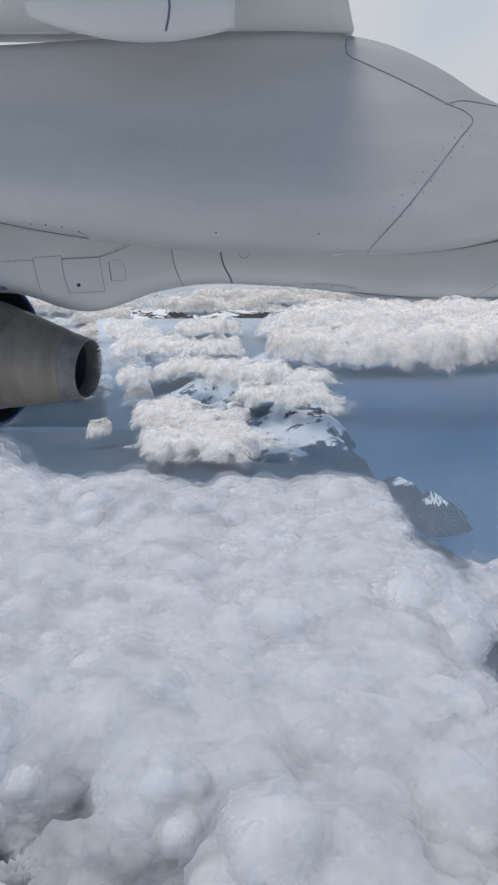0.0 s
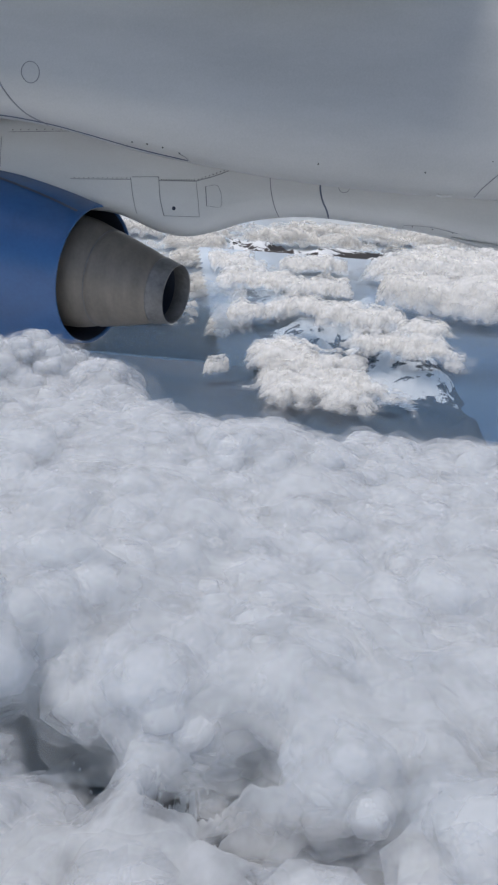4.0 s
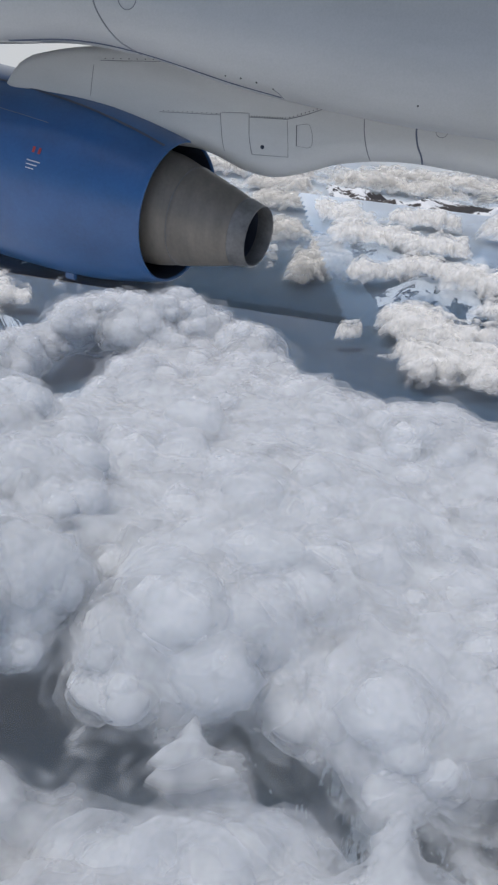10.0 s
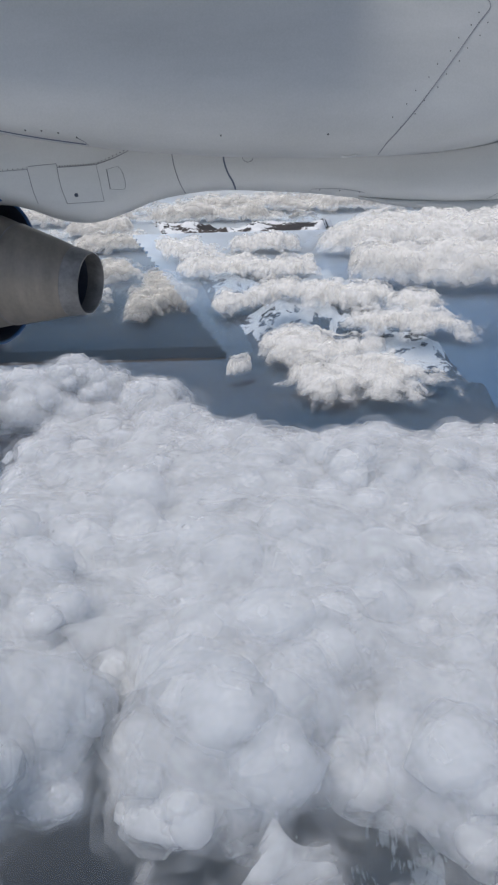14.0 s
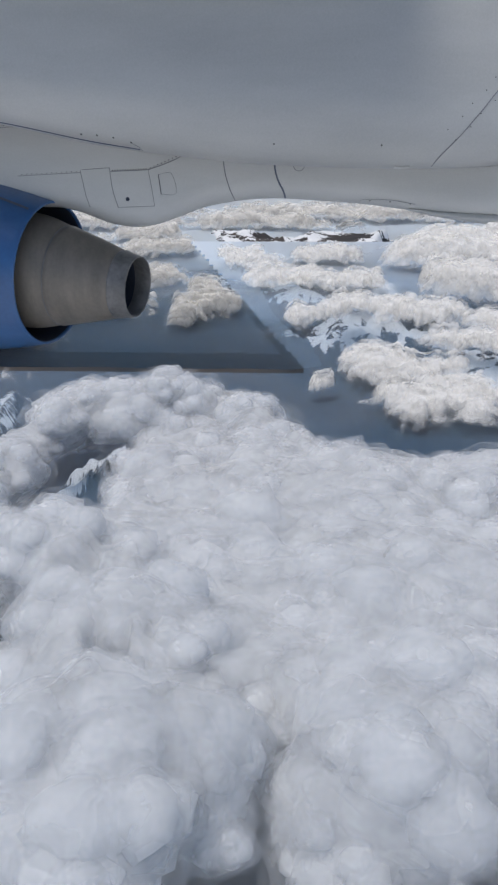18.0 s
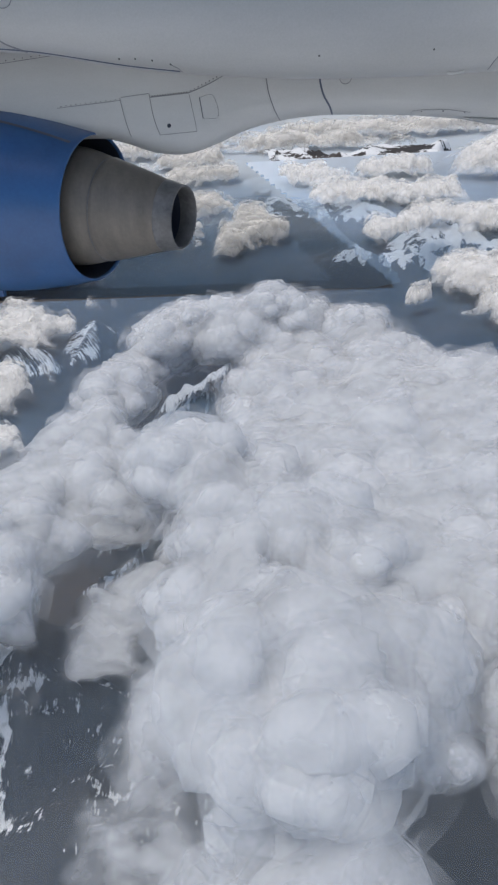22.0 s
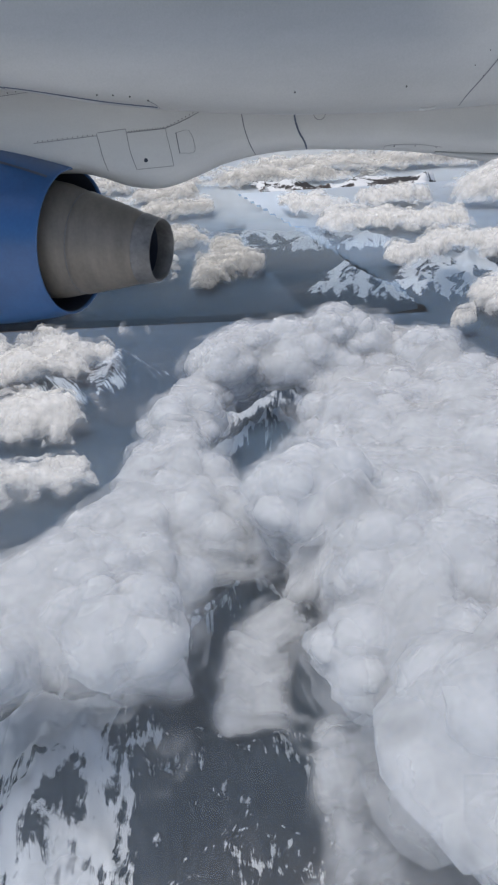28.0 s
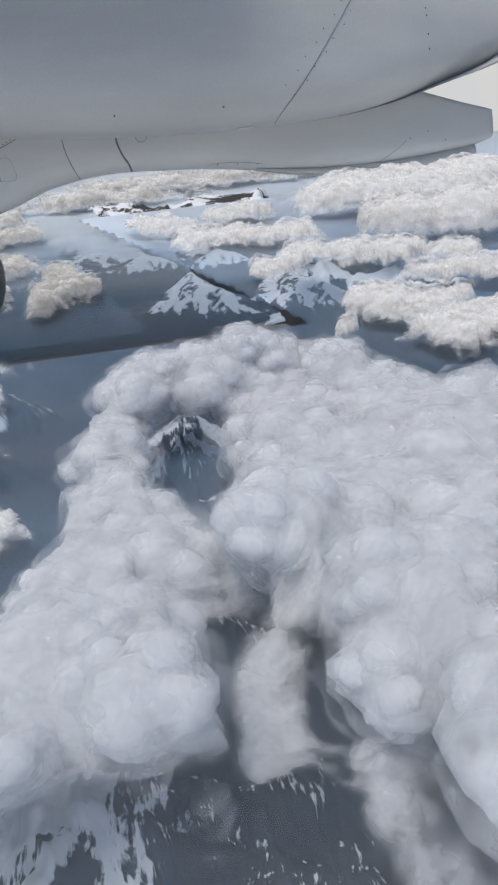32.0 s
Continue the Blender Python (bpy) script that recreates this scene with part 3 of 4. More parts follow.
# ---- land and sea ----
COAST = [(0.5, 1.9), (1.5, 1.5), (2.2, 1.22), (2.6, 1.16), (3.0, 1.18), (3.4, 1.16), (4.2, 1.16), (5.0, 1.12), (5.8, 1.02), (7.0, 0.95), (9.0, 1.1), (13.0, 1.6), (20.0, 3.0), (60.0, 8.0)]
NEAR_PEAKS = [(-0.47, 1.74, 0.28, 0.25, 0.95), (-0.475, 2.04, 0.24, 0.22, 0.95), (-0.50, 1.13, 0.16, 0.20, 0.5), (-0.53, 1.32, 0.14, 0.18, 0.4), (-0.68, 0.79, 0.26, 0.24, 1.0),
              (-0.50, 0.66, 0.26, 0.13, 0.25), (-0.46, 0.84, 0.14, 0.14, 0.3), (-0.40, 1.60, 0.15, 0.18, 0.45), (-0.48, 1.43, 0.14, 0.16, 0.45)]
OTHER_PEAKS = [(0.28, 0.74, 0.15, 0.16, 0.45), (0.12, 0.66, 0.16, 0.12, 0.3), (0.42, 0.66, 0.15, 0.12, 0.3), (-1.08, 2.75, 0.18, 0.17, 0.5), (-1.3, 2.6, 0.2, 0.14, 0.4),
               (1.16, 2.66, 0.11, 0.07, 0.5), (1.25, 2.44, 0.10, 0.07, 0.5), (1.12, 3.0, 0.14, 0.10, 0.6), (-0.75, 1.0, 0.2, 0.12, 0.3)]


FAR_PEAKS = [(-1.0, 5.9, 0.40, 0.20, 0.8), (-0.66, 7.6, 0.50, 0.24, 0.8), (-0.28, 7.0, 0.42, 0.20, 0.8), (-1.35, 7.4, 0.50, 0.22, 0.8), (0.72, 5.8, 0.34, 0.20, 0.9), (0.98, 5.2, 0.28, 0.18, 0.95),
             (0.92, 4.4, 0.26, 0.15, 0.85), (0.55, 4.7, 0.28, 0.14, 0.8), (0.10, 6.2, 0.30, 0.15, 0.7), (0.75, 3.6, 0.20, 0.10, 0.8)]


def land_shape(x, y):
    wob = 0.05 * y * (fractal(x / y * 9 + 3, np.log(y) * 9, 5, salt=5) - 0.5)
    inland = knots(y, COAST) + wob - x
    shore = ease(-0.02, 0.16, inland)
    for cx, cy, r in ((1.16, 2.66, 0.12), (1.25, 2.44, 0.10)):
        shore = np.maximum(shore, spot(*bent(x, y, 0.04, 0.08, 66), cx, cy, r, 1.6 * r, 0, 0.4))
    scale = 0.55 + 0.20 * y
    rx, ry = x / scale * 3.4, np.log(y) * 6.5
    peaks = ease(0.32, 0.95, ridged(rx + 11.0, ry + 4.0, 7, salt=21))
    crest = ease(0.25, 0.9, ridged(rx * 0.8 + 3.0, ry * 0.8 + 1.0, 6, salt=25))
    rough = np.clip(1.0 * spot(x, y, 0.78, 5.3, 0.36, 1.3, -8, 0.5) + 0.9 * spot(x, y, 0.98, 4.1, 0.26, 0.8, 10, 0.5) + 1.0 * spot(x, y, -0.75, 7.0, 0.75, 1.5, -20, 0.5)
                    + 0.7 * spot(x, y, 0.35, 4.4, 0.35, 0.5, 0, 0.6) + 0.5 * spot(x, y, 0.75, 3.3, 0.28, 0.4, 0, 0.6)
                    + 0.9 * spot(x, y, 0.4, 13.0, 3.0, 3.5, 0, 0.5) + 0.8 * spot(x, y, -3.0, 13.0, 2.4, 3.5) + 0.30 * spot(x, y, -1.3, 1.9, 0.5, 0.7), 0, 1.15)
    z = 0.02 + 0.03 * fractal(x * 2.2, y * 2.2, 5, salt=9) + rough * (0.05 + 0.15 * np.tanh(0.16 * y)) * (0.55 * peaks + 0.80 * crest)
    streak = 0.0 * x
    best, second = np.full(x.shape, 0.10), np.zeros(x.shape)
    gx, gy = bent(x, y, 0.02, 0.10, 164)
    close = ease(3.2, 2.4, y)
    slope = np.stack((close * gx * 32 + (1 - close) * rx * 3.0, close * gy * 9 + (1 - close) * ry * 3.0, 0.0 * x), -1)
    for cx, cy, r, top, fields in NEAR_PEAKS + OTHER_PEAKS + FAR_PEAKS:
        wx, wy = bent(x, y, 0.22 * r, 0.7 * r, 160)
        rad = np.sqrt((wx - cx) ** 2 + (wy - cy) ** 2) / r
        turn = np.arctan2(wx - cx, cy - wy)
        spur = np.abs(np.sin(1.5 * turn + 0.9 * rad + cx * 9))
        lie = np.clip(1.0 - rad * (0.72 + 0.40 * spur), 0.0, 1.0)
        height = top * lie * (1.30 - 0.3 * lie) * (0.80 + 0.32 * ridged(x * 14, y * 14, 5, salt=8))
        z = np.maximum(z, 0.02 + height)
        mine = lie > best
        second = np.where(mine, best, np.maximum(second, lie))
        best = np.where(mine, lie, best)
        lit = 0.5 + 0.5 * np.sin(1.0 * turn + 1.8 * spur + cx * 5)
        streak = np.where(mine, ease(0.03, 0.30, lie) * (0.12 + fields * (0.10 + 0.50 * lit) + 0.08 * lie), streak)
    streak = streak * ease(0.0, 0.08, best - second)
    streak = np.maximum(streak, 0.50 * spot(*bent(x, y, 0.06, 0.10, 77), -0.655, 0.66, 0.05, 0.14, -10, 0.5))
    streak = np.maximum(streak, 0.60 * spot(*bent(x, y, 0.03, 0.2, 78), 0.66, 4.3, 0.022, 0.22, -12, 0.5))
    streak = np.maximum(streak, 0.50 * spot(*bent(x, y, 0.03, 0.2, 79), 0.78, 3.45, 0.02, 0.14, -20, 0.5))
    z = z * shore - 0.03 * (1 - shore)
    gully = ridged(rx * 3.1 + 2.0, ry * 3.1, 5, salt=33)
    tops = ease(0.20, 0.75, 0.5 * peaks + 0.6 * crest) * ease(0.15, 0.6, rough)
    bright = 0.9 + 0.4 * spot(x, y, 0.95, 5.3, 0.32, 1.4, -8, 0.6)
    snow = (bright * (0.40 * tops + 0.42 * ease(0.40, 0.9, gully) * tops) + streak) * ease(0.03, 0.07, z)
    return z, {"snow": np.clip(snow, 0, 0.9), "slope": slope}


GROUND = "dark rocky mountains and valleys with spring snow in the gullies"
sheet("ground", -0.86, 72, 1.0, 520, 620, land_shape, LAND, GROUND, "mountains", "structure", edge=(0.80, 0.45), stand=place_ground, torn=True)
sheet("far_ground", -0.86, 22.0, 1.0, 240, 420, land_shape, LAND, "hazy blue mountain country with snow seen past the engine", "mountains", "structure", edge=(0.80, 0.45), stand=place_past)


def sea_shape(x, y):
    return 0.0 * x - 0.004, {}


sheet("water", -0.875, 60, 0.7, 160, 160, sea_shape, SEA, "calm blue sea stretching to a hazy horizon", "sea", "structure", edge=(0.9, 0.55), torn=True, start=0.1)


# ---- clouds ----
def relief(x, y, grain, salt):
    """Cauliflower relief, about 0 to 1."""
    jx = x + 0.5 * grain * (fractal(x / grain, y / grain, 4, salt=salt) - 0.5)
    jy = y + 0.5 * grain * (fractal(x / grain + 31, y / grain, 4, salt=salt + 9) - 0.5)
    return domes(jx / grain, jy / grain, salt + 1)


def cloud_sheet(name, foot, steep, flat, rows, cols, shape, layers, mat, label, edge, run, stand=place, torn=True):
    """Cloud as a thick body under ever thinner skins of vapour; run gives the noise's own measure along the way out."""
    fall = np.exp(np.linspace(math.log(steep), math.log(flat), rows))
    y = (-foot / np.tan(np.radians(fall)))[:, None] * np.ones((1, cols))
    x = np.linspace(-1, 1, cols)[None, :] * (edge[0] + edge[1] * y)
    i = np.arange(rows * cols).reshape(rows, cols)
    face = np.stack((i[:-1, :-1], i[:-1, 1:], i[1:, 1:], i[1:, :-1]), -1).reshape(-1, 4)
    z, full, size = shape(x, y)
    size = size * np.ones_like(x)
    places, owns, quads, covers, base = [], [], [], [], 0
    for rise, gain, drop, top in layers:
        zz = z + rise * size * (0.3 + 1.4 * fractal(x / size * 7, run(y) * 7, 4, salt=int(rise * 1000)))
        cover = np.clip(gain * full - drop, -0.7, top).reshape(-1)
        mine = face[(cover[face] > -0.6).any(1)]
        at = np.stack(stand(x, y, foot + zz, foot), -1).reshape(-1, 3)
        if torn:
            mine = unbroken(mine, at[:, 1])
        used = np.zeros(rows * cols, bool)
        used[mine.ravel()] = True
        renum = np.cumsum(used) - 1
        places.append(at[used])
        owns.append(np.stack((x / size, run(y), zz / size + 3.1 * rise), -1).reshape(-1, 3)[used])
        covers.append(cover[used])
        quads.append(renum[mine] + base)
        base += int(used.sum())
    co, quads = np.concatenate(places), np.concatenate(quads)
    me = bpy.data.meshes.new(name)
    me.vertices.add(len(co))
    me.vertices.foreach_set("co", co.ravel())
    me.loops.add(quads.size)
    me.polygons.add(len(quads))
    me.loops.foreach_set("vertex_index", quads.ravel())
    me.polygons.foreach_set("loop_start", np.arange(0, quads.size, 4))
    me.update(calc_edges=True)
    me.attributes.new("own", "FLOAT_VECTOR", "POINT").data.foreach_set("vector", np.concatenate(owns).astype(np.float32).ravel())
    me.attributes.new("cover", "FLOAT", "POINT").data.foreach_set("value", np.concatenate(covers).astype(np.float32))
    me.shade_smooth()
    me.materials.append(mat)
    return tagged(new(name, me), label, "clouds", kind="stuff")


# heaps that stand out of the deck: place, half width, half depth, turn, height
HEAPS = [(-0.50, 1.74, 0.20, 0.11, 0, 0.065), (-0.25, 1.78, 0.13, 0.10, 0, 0.07), (-0.11, 1.66, 0.055, 0.08, 0, 0.06), (-0.37, 1.0, 0.045, 0.12, 10, 0.07), (-0.27, 0.78, 0.10, 0.11, 10, 0.085),
         (-0.19, 0.53, 0.09, 0.12, 0, 0.08), (-0.62, 0.74, 0.13, 0.13, 10, 0.06), (-0.28, 0.60, 0.06, 0.09, 0, 0.04), (0.06, 0.58, 0.08, 0.11, 0, 0.05), (-0.08, 0.62, 0.07, 0.10, 0, 0.045),
         (0.13, 0.92, 0.16, 0.13, 0, 0.035), (0.45, 0.55, 0.14, 0.12, 0, 0.04), (0.56, 0.38, 0.14, 0.08, 0, 0.05), (0.25, 1.25, 0.25, 0.12, 0, 0.03), (0.66, 0.95, 0.10, 0.2, 0, 0.03)]
# openings through the deck: place, half width, half depth, turn, depth of the opening
EARLY_GAPS = [(0.13, 0.37, 0.032, 0.035, 20, 1.1), (0.22, 0.51, 0.045, 0.035, 40, 0.8), (0.19, 0.42, 0.040, 0.030, 0, 0.7), (0.32, 0.40, 0.022, 0.025, 0, 0.8), (0.27, 0.47, 0.018, 0.03, 0, 0.7),
              (0.0, 0.46, 0.035, 0.05, -20, 0.8), (-0.04, 0.40, 0.045, 0.035, 0, 0.9), (0.34, 0.45, 0.030, 0.03, 0, 0.75), (0.44, 0.36, 0.06, 0.02, 10, 0.8), (0.16, 0.47, 0.022, 0.03, 0, 0.7), (-0.01, 0.35, 0.08, 0.04, 0, 0.8),
              (-0.20, 0.98, 0.026, 0.035, 0, 0.9), (-0.24, 0.85, 0.035, 0.045, 0, 0.6), (0.16, 0.68, 0.010, 0.02, 0, 0.6), (0.76, 0.84, 0.05, 0.015, 10, 0.5)]
LATE_GAPS = [(-0.08, 0.63, 0.02, 0.04, 10, 0.7), (-0.075, 0.51, 0.022, 0.05, 10, 0.85), (-0.10, 0.45, 0.03, 0.03, 0, 0.8), (-0.33, 0.90, 0.022, 0.03, 0, 0.75), (0.11, 0.52, 0.025, 0.04, 0, 0.6),
             (-0.456, 1.36, 0.066, 0.155, 0, 1.7), (-0.51, 0.95, 0.040, 0.05, 0, 1.1), (-0.465, 0.80, 0.038, 0.05, 0, 1.1), (-0.43, 0.64, 0.045, 0.06, 0, 1.0),
             (-0.36, 0.56, 0.028, 0.045, 0, 0.9), (-0.33, 0.49, 0.030, 0.06, 0, 0.9), (-0.42, 0.70, 0.025, 0.04, 0, 0.7), (-0.24, 0.68, 0.015, 0.03, 0, 0.5), (-0.455, 0.72, 0.04, 0.05, 0, 1.0), (-0.485, 0.87, 0.03, 0.05, 0, 0.9), (-0.55, 0.60, 0.06, 0.025, 20, 0.9)]


def deck_cover(x, y):
    """How full the deck is, and by how much it is heaped up."""
    x, y = bent(x, y, 0.035, 0.13, 141)
    ragged = 0.12 * (fractal(x * 6, y * 6, 5, salt=51) - 0.5)
    back = knots(x, [(-1.4, 0.84), (-0.78, 0.86), (-0.70, 0.98), (-0.66, 1.25), (-0.64, 1.60), (-0.60, 1.80), (-0.16, 1.88), (-0.10, 1.74), (-0.02, 1.56), (0.05, 1.47), (0.3, 1.44), (0.6, 1.50), (0.75, 1.50), (1.2, 1.45)])
    cover = ease(-0.06, 0.07, back - y + ragged) * ease(-0.06, 0.07, 0.84 - x + ragged)
    # the deck breaks up over the snowy slopes
    foot = knots(x, [(-1.3, 0.66), (-0.75, 0.64), (-0.55, 0.66), (-0.45, 0.60), (-0.36, 0.48), (-0.28, 0.38), (-0.2, 0.25), (0.0, 0.1)])
    cover = cover * ease(-0.05, 0.05, y - foot + 0.8 * ragged)
    lift, gap = 0.0, 0.0
    for cx, cy, rx, ry, turn, top in HEAPS:
        lift = lift + top * spot(x, y, cx, cy, rx, ry, turn, 0.45)
    for cx, cy, rx, ry, turn, deep in EARLY_GAPS + LATE_GAPS:
        gap = np.maximum(gap, deep * spot(x, y, cx, cy, 1.6 * rx, 1.6 * ry, turn, 0.5))
    mottled = 0.7 * (fractal(x * 6, y * 6, 5, salt=81) - 0.5)
    torn = 2.6 * ease(0.66, 0.44, y) * np.clip(fractal(x * 8.5, y * 8.5, 5, salt=88) - 0.47, 0, 1)
    full = cover * (1.05 + mottled) - 1.7 * gap - torn
    return full, lift, fractal(x * 4, y * 4, 4, salt=63)


def deck_shape(x, y):
    full, lift, rolling = deck_cover(x, y)
    return 0.05 * rolling + 0.03 * relief(x, y, 0.10, 71) + 0.7 * lift - 0.05 - 0.06 * (1 - ease(0.0, 1.0, full)), full, 0.75


cloud_sheet("cloud_deck", -0.47, 74, 11.0, 300, 400, deck_shape, ((0.0, 2.2, 0.75, 1.5), (0.020, 2.0, 0.80, 0.5), (0.045, 2.0, 0.85, 0.3)), CLOUD,
            "broken deck of billowing grey-white clouds with openings over mountains", (0.70, 0.32), lambda y: y / 0.75, place_near, False)


def ball(subdivisions, salt):
    """A lumpy ball of radius about 1: its vertices and triangles."""
    b = bmesh.new()
    bmesh.ops.create_icosphere(b, subdivisions=subdivisions, radius=1.0)
    co = np.array([v.co[:] for v in b.verts])
    tris = np.array([[v.index for v in f.verts] for f in b.faces])
    b.free()
    for k, p in enumerate(co):
        q = Vector(p) * 1.4 + Vector((13.7 * salt, 5.1, -3.3 * salt))
        co[k] = p * (1.0 + 0.30 * noise.noise(q) + 0.16 * noise.noise(q * 2.3) + 0.08 * noise.noise(q * 4.7))
    return co, tris


BALLS = {2: [ball(2, k + 11) for k in range(7)], 3: [ball(3, k + 1) for k in range(7)]}


def billows(name, mids, radii, dense, skins, squash, mat, label, stand, foot, salt):
    """Cloud as heaped lumps: each is a nest of skins, dense within and ever thinner outwards."""
    rng = np.random.default_rng(salt)
    n = len(radii)
    turn, kind = rng.uniform(0, math.tau, n), rng.integers(0, 7, n)
    places, owns, tris, covers, base = [], [], [], [], 0
    spots = np.stack(stand(mids[:, 0], mids[:, 1], mids[:, 2], foot), -1)
    for layer, (grow, cover, fine) in enumerate(skins):
        for k in range(7):
            pick = np.nonzero((kind + 3 * layer) % 7 == k)[0]
            if not len(pick):
                continue
            co, face = BALLS[fine][k]
            c, s, rr = np.cos(turn[pick])[:, None], np.sin(turn[pick])[:, None], (radii[pick] * grow)[:, None]
            lump = np.stack((rr * (c * co[:, 0] - s * co[:, 1]), rr * (s * co[:, 0] + c * co[:, 1]), rr * squash * co[:, 2]), -1)
            mid, at = mids[pick][:, None, :], spots[pick][:, None, :]
            places.append((at + lump * (at[:, :, 1:2] / mid[:, :, 1:2])).reshape(-1, 3))
            owns.append(((mid + lump) / 0.75).reshape(-1, 3))
            tris.append((face[None] + base + (np.arange(len(pick)) * len(co))[:, None, None]).reshape(-1, 3))
            covers.append(((cover * dense[pick])[:, None] * np.ones(len(co))).reshape(-1))
            base += len(pick) * len(co)
    co, owns, tris, covers = np.concatenate(places), np.concatenate(owns), np.concatenate(tris), np.concatenate(covers)
    me = bpy.data.meshes.new(name)
    me.vertices.add(len(co))
    me.vertices.foreach_set("co", co.ravel())
    me.loops.add(tris.size)
    me.polygons.add(len(tris))
    me.loops.foreach_set("vertex_index", tris.ravel())
    me.polygons.foreach_set("loop_start", np.arange(0, tris.size, 3))
    me.update(calc_edges=True)
    me.attributes.new("own", "FLOAT_VECTOR", "POINT").data.foreach_set("vector", owns.astype(np.float32).ravel())
    me.attributes.new("cover", "FLOAT", "POINT").data.foreach_set("value", covers.astype(np.float32))
    me.shade_smooth()
    me.materials.append(mat)
    return tagged(new(name, me), label, "clouds", kind="stuff")


def heaped(mids, radii, dense, count, rng, small=(0.32, 0.6)):
    """Smaller lumps that crowd the upper side of larger ones."""
    n = len(radii)
    a, up = rng.uniform(0, math.tau, (n, count)), rng.uniform(0.05, 1.0, (n, count))
    flat = np.sqrt(1 - up**2)
    out = np.stack((flat * np.cos(a), flat * np.sin(a), 0.75 * up), -1) * (radii[:, None, None] * 0.85)
    r = radii[:, None] * rng.uniform(*small, (n, count))
    return (mids[:, None, :] + out).reshape(-1, 3), r.reshape(-1), np.repeat(dense, count)


def deck_lumps(step, girth, salt):
    """Lumps strewn over the deck wherever it is full."""
    rng = np.random.default_rng(salt)
    gx, gy = np.meshgrid(np.arange(-1.15, 0.95, step), np.arange(0.14, 2.05, step))
    x = gx.ravel() + rng.uniform(-0.5, 0.5, gx.size) * step
    y = gy.ravel() + rng.uniform(-0.5, 0.5, gx.size) * step
    full, lift, rolling = deck_cover(x, y)
    keep = (full > 0.48 + 0.25 * rng.random(len(x))) & (np.abs(x) < 0.70 + 0.32 * y)
    x, y, full, lift, rolling = x[keep], y[keep], full[keep], lift[keep], rolling[keep]
    r = (girth[0] + (girth[1] - girth[0]) * rng.random(len(x)) ** 1.5) * (0.40 + 0.60 * ease(0.4, 1.0, full))
    z = -0.47 + 0.05 * rolling + lift * (0.5 + 0.7 * rng.random(len(x))) - 0.6 * r - 0.02 - 0.05 * (1 - ease(0.2, 1.0, full))
    return np.stack((x, y, z), -1), r, np.clip(0.35 + 0.75 * full, 0.3, 1.1)


big = deck_lumps(0.080, (0.045, 0.105), 4)
billows("cloud_billows", *big, ((0.78, 1.2, 3), (0.95, 0.5, 3), (1.12, 0.26, 3), (1.32, 0.12, 3)), 0.72, PUFF, "large soft grey-white billows heaped on the cloud deck", place_near, 0, 5)
billows("cloud_lobes", *heaped(*big, 8, np.random.default_rng(12)), ((0.80, 0.85, 2), (1.02, 0.36, 2), (1.28, 0.16, 2)), 0.85, PUFF, "small rounded white lobes crowding the cloud tops", place_near, 0, 6)


def wisp_shape(x, y):
    full = 1.5 * (fractal(x * 11, y * 11, 6, salt=201) - 0.36) * (0.55 + 0.6 * ease(-0.66, -0.40, x))
    open_sky = np.maximum(spot(x, y, -0.70, 0.66, 0.16, 0.10, 0, 0.5), spot(x, y, -0.47, 1.5, 0.10, 0.45, 0, 0.5))
    return 0.03 * relief(x, y, 0.10, 205) + 0.02 * relief(x, y, 0.04, 206), full * ease(1.5, 1.1, y) - 0.5 * open_sky, 0.6


cloud_sheet("low_wisps", -0.58, 70, 24.0, 200, 300, wisp_shape, ((0.0, 1.9, 0.40, 0.60), (0.03, 1.9, 0.45, 0.5), (0.06, 1.9, 0.5, 0.4)), CLOUD, "thin torn scraps of low cloud drifting over the mountainsides", (0.74, 0.36), lambda y: y / 0.6, place_near, False)

# scattered clouds: place, half width, half depth, fullness
OVER_LAND = [(-0.33, 3.5, 0.15, 0.40, 1.0), (-0.42, 4.1, 0.12, 0.25, 0.8), (0.05, 5.1, 0.34, 0.30, 1.0), (0.45, 5.0, 0.30, 0.30, 1.0), (0.60, 3.75, 0.22, 0.20, 0.95), (0.70, 2.95, 0.26, 0.18, 1.0), (0.34, 2.6, 0.20, 0.22, 1.0),
             (0.30, 3.9, 0.16, 0.2, 0.85), (0.05, 3.6, 0.09, 0.2, 0.7), (0.06, 2.35, 0.05, 0.05, 0.9), (-0.85, 3.6, 0.26, 0.30, 0.95), (-0.40, 6.4, 0.32, 0.45, 0.9), (-0.95, 6.6, 0.40, 0.5, 0.95),
             (0.35, 6.8, 0.35, 0.4, 0.9), (0.92, 3.5, 0.16, 0.16, 0.8)]
LEFT_AND_FAR = [(-1.12, 2.7, 0.26, 0.24, 1.0), (-1.08, 2.05, 0.22, 0.14, 0.9), (-1.02, 1.62, 0.16, 0.12, 0.85), (-0.88, 1.28, 0.14, 0.08, 0.8), (-1.45, 2.2, 0.30, 0.30, 0.9), (-0.85, 1.82, 0.07, 0.07, 0.6), (-1.3, 1.45, 0.2, 0.16, 0.85),
                (-1.7, 3.4, 0.5, 0.35, 0.9), (-1.5, 8.6, 0.6, 0.5, 0.8), (0.6, 9.4, 0.7, 0.5, 0.8), (-0.6, 11.0, 1.3, 0.7, 0.85), (-2.6, 11.0, 1.6, 0.7, 0.8), (1.2, 14.0, 4.0, 1.5, 0.7), (-0.72, 4.6, 0.2, 0.25, 0.8), (0.45, 2.15, 0.25, 0.18, 0.8)]


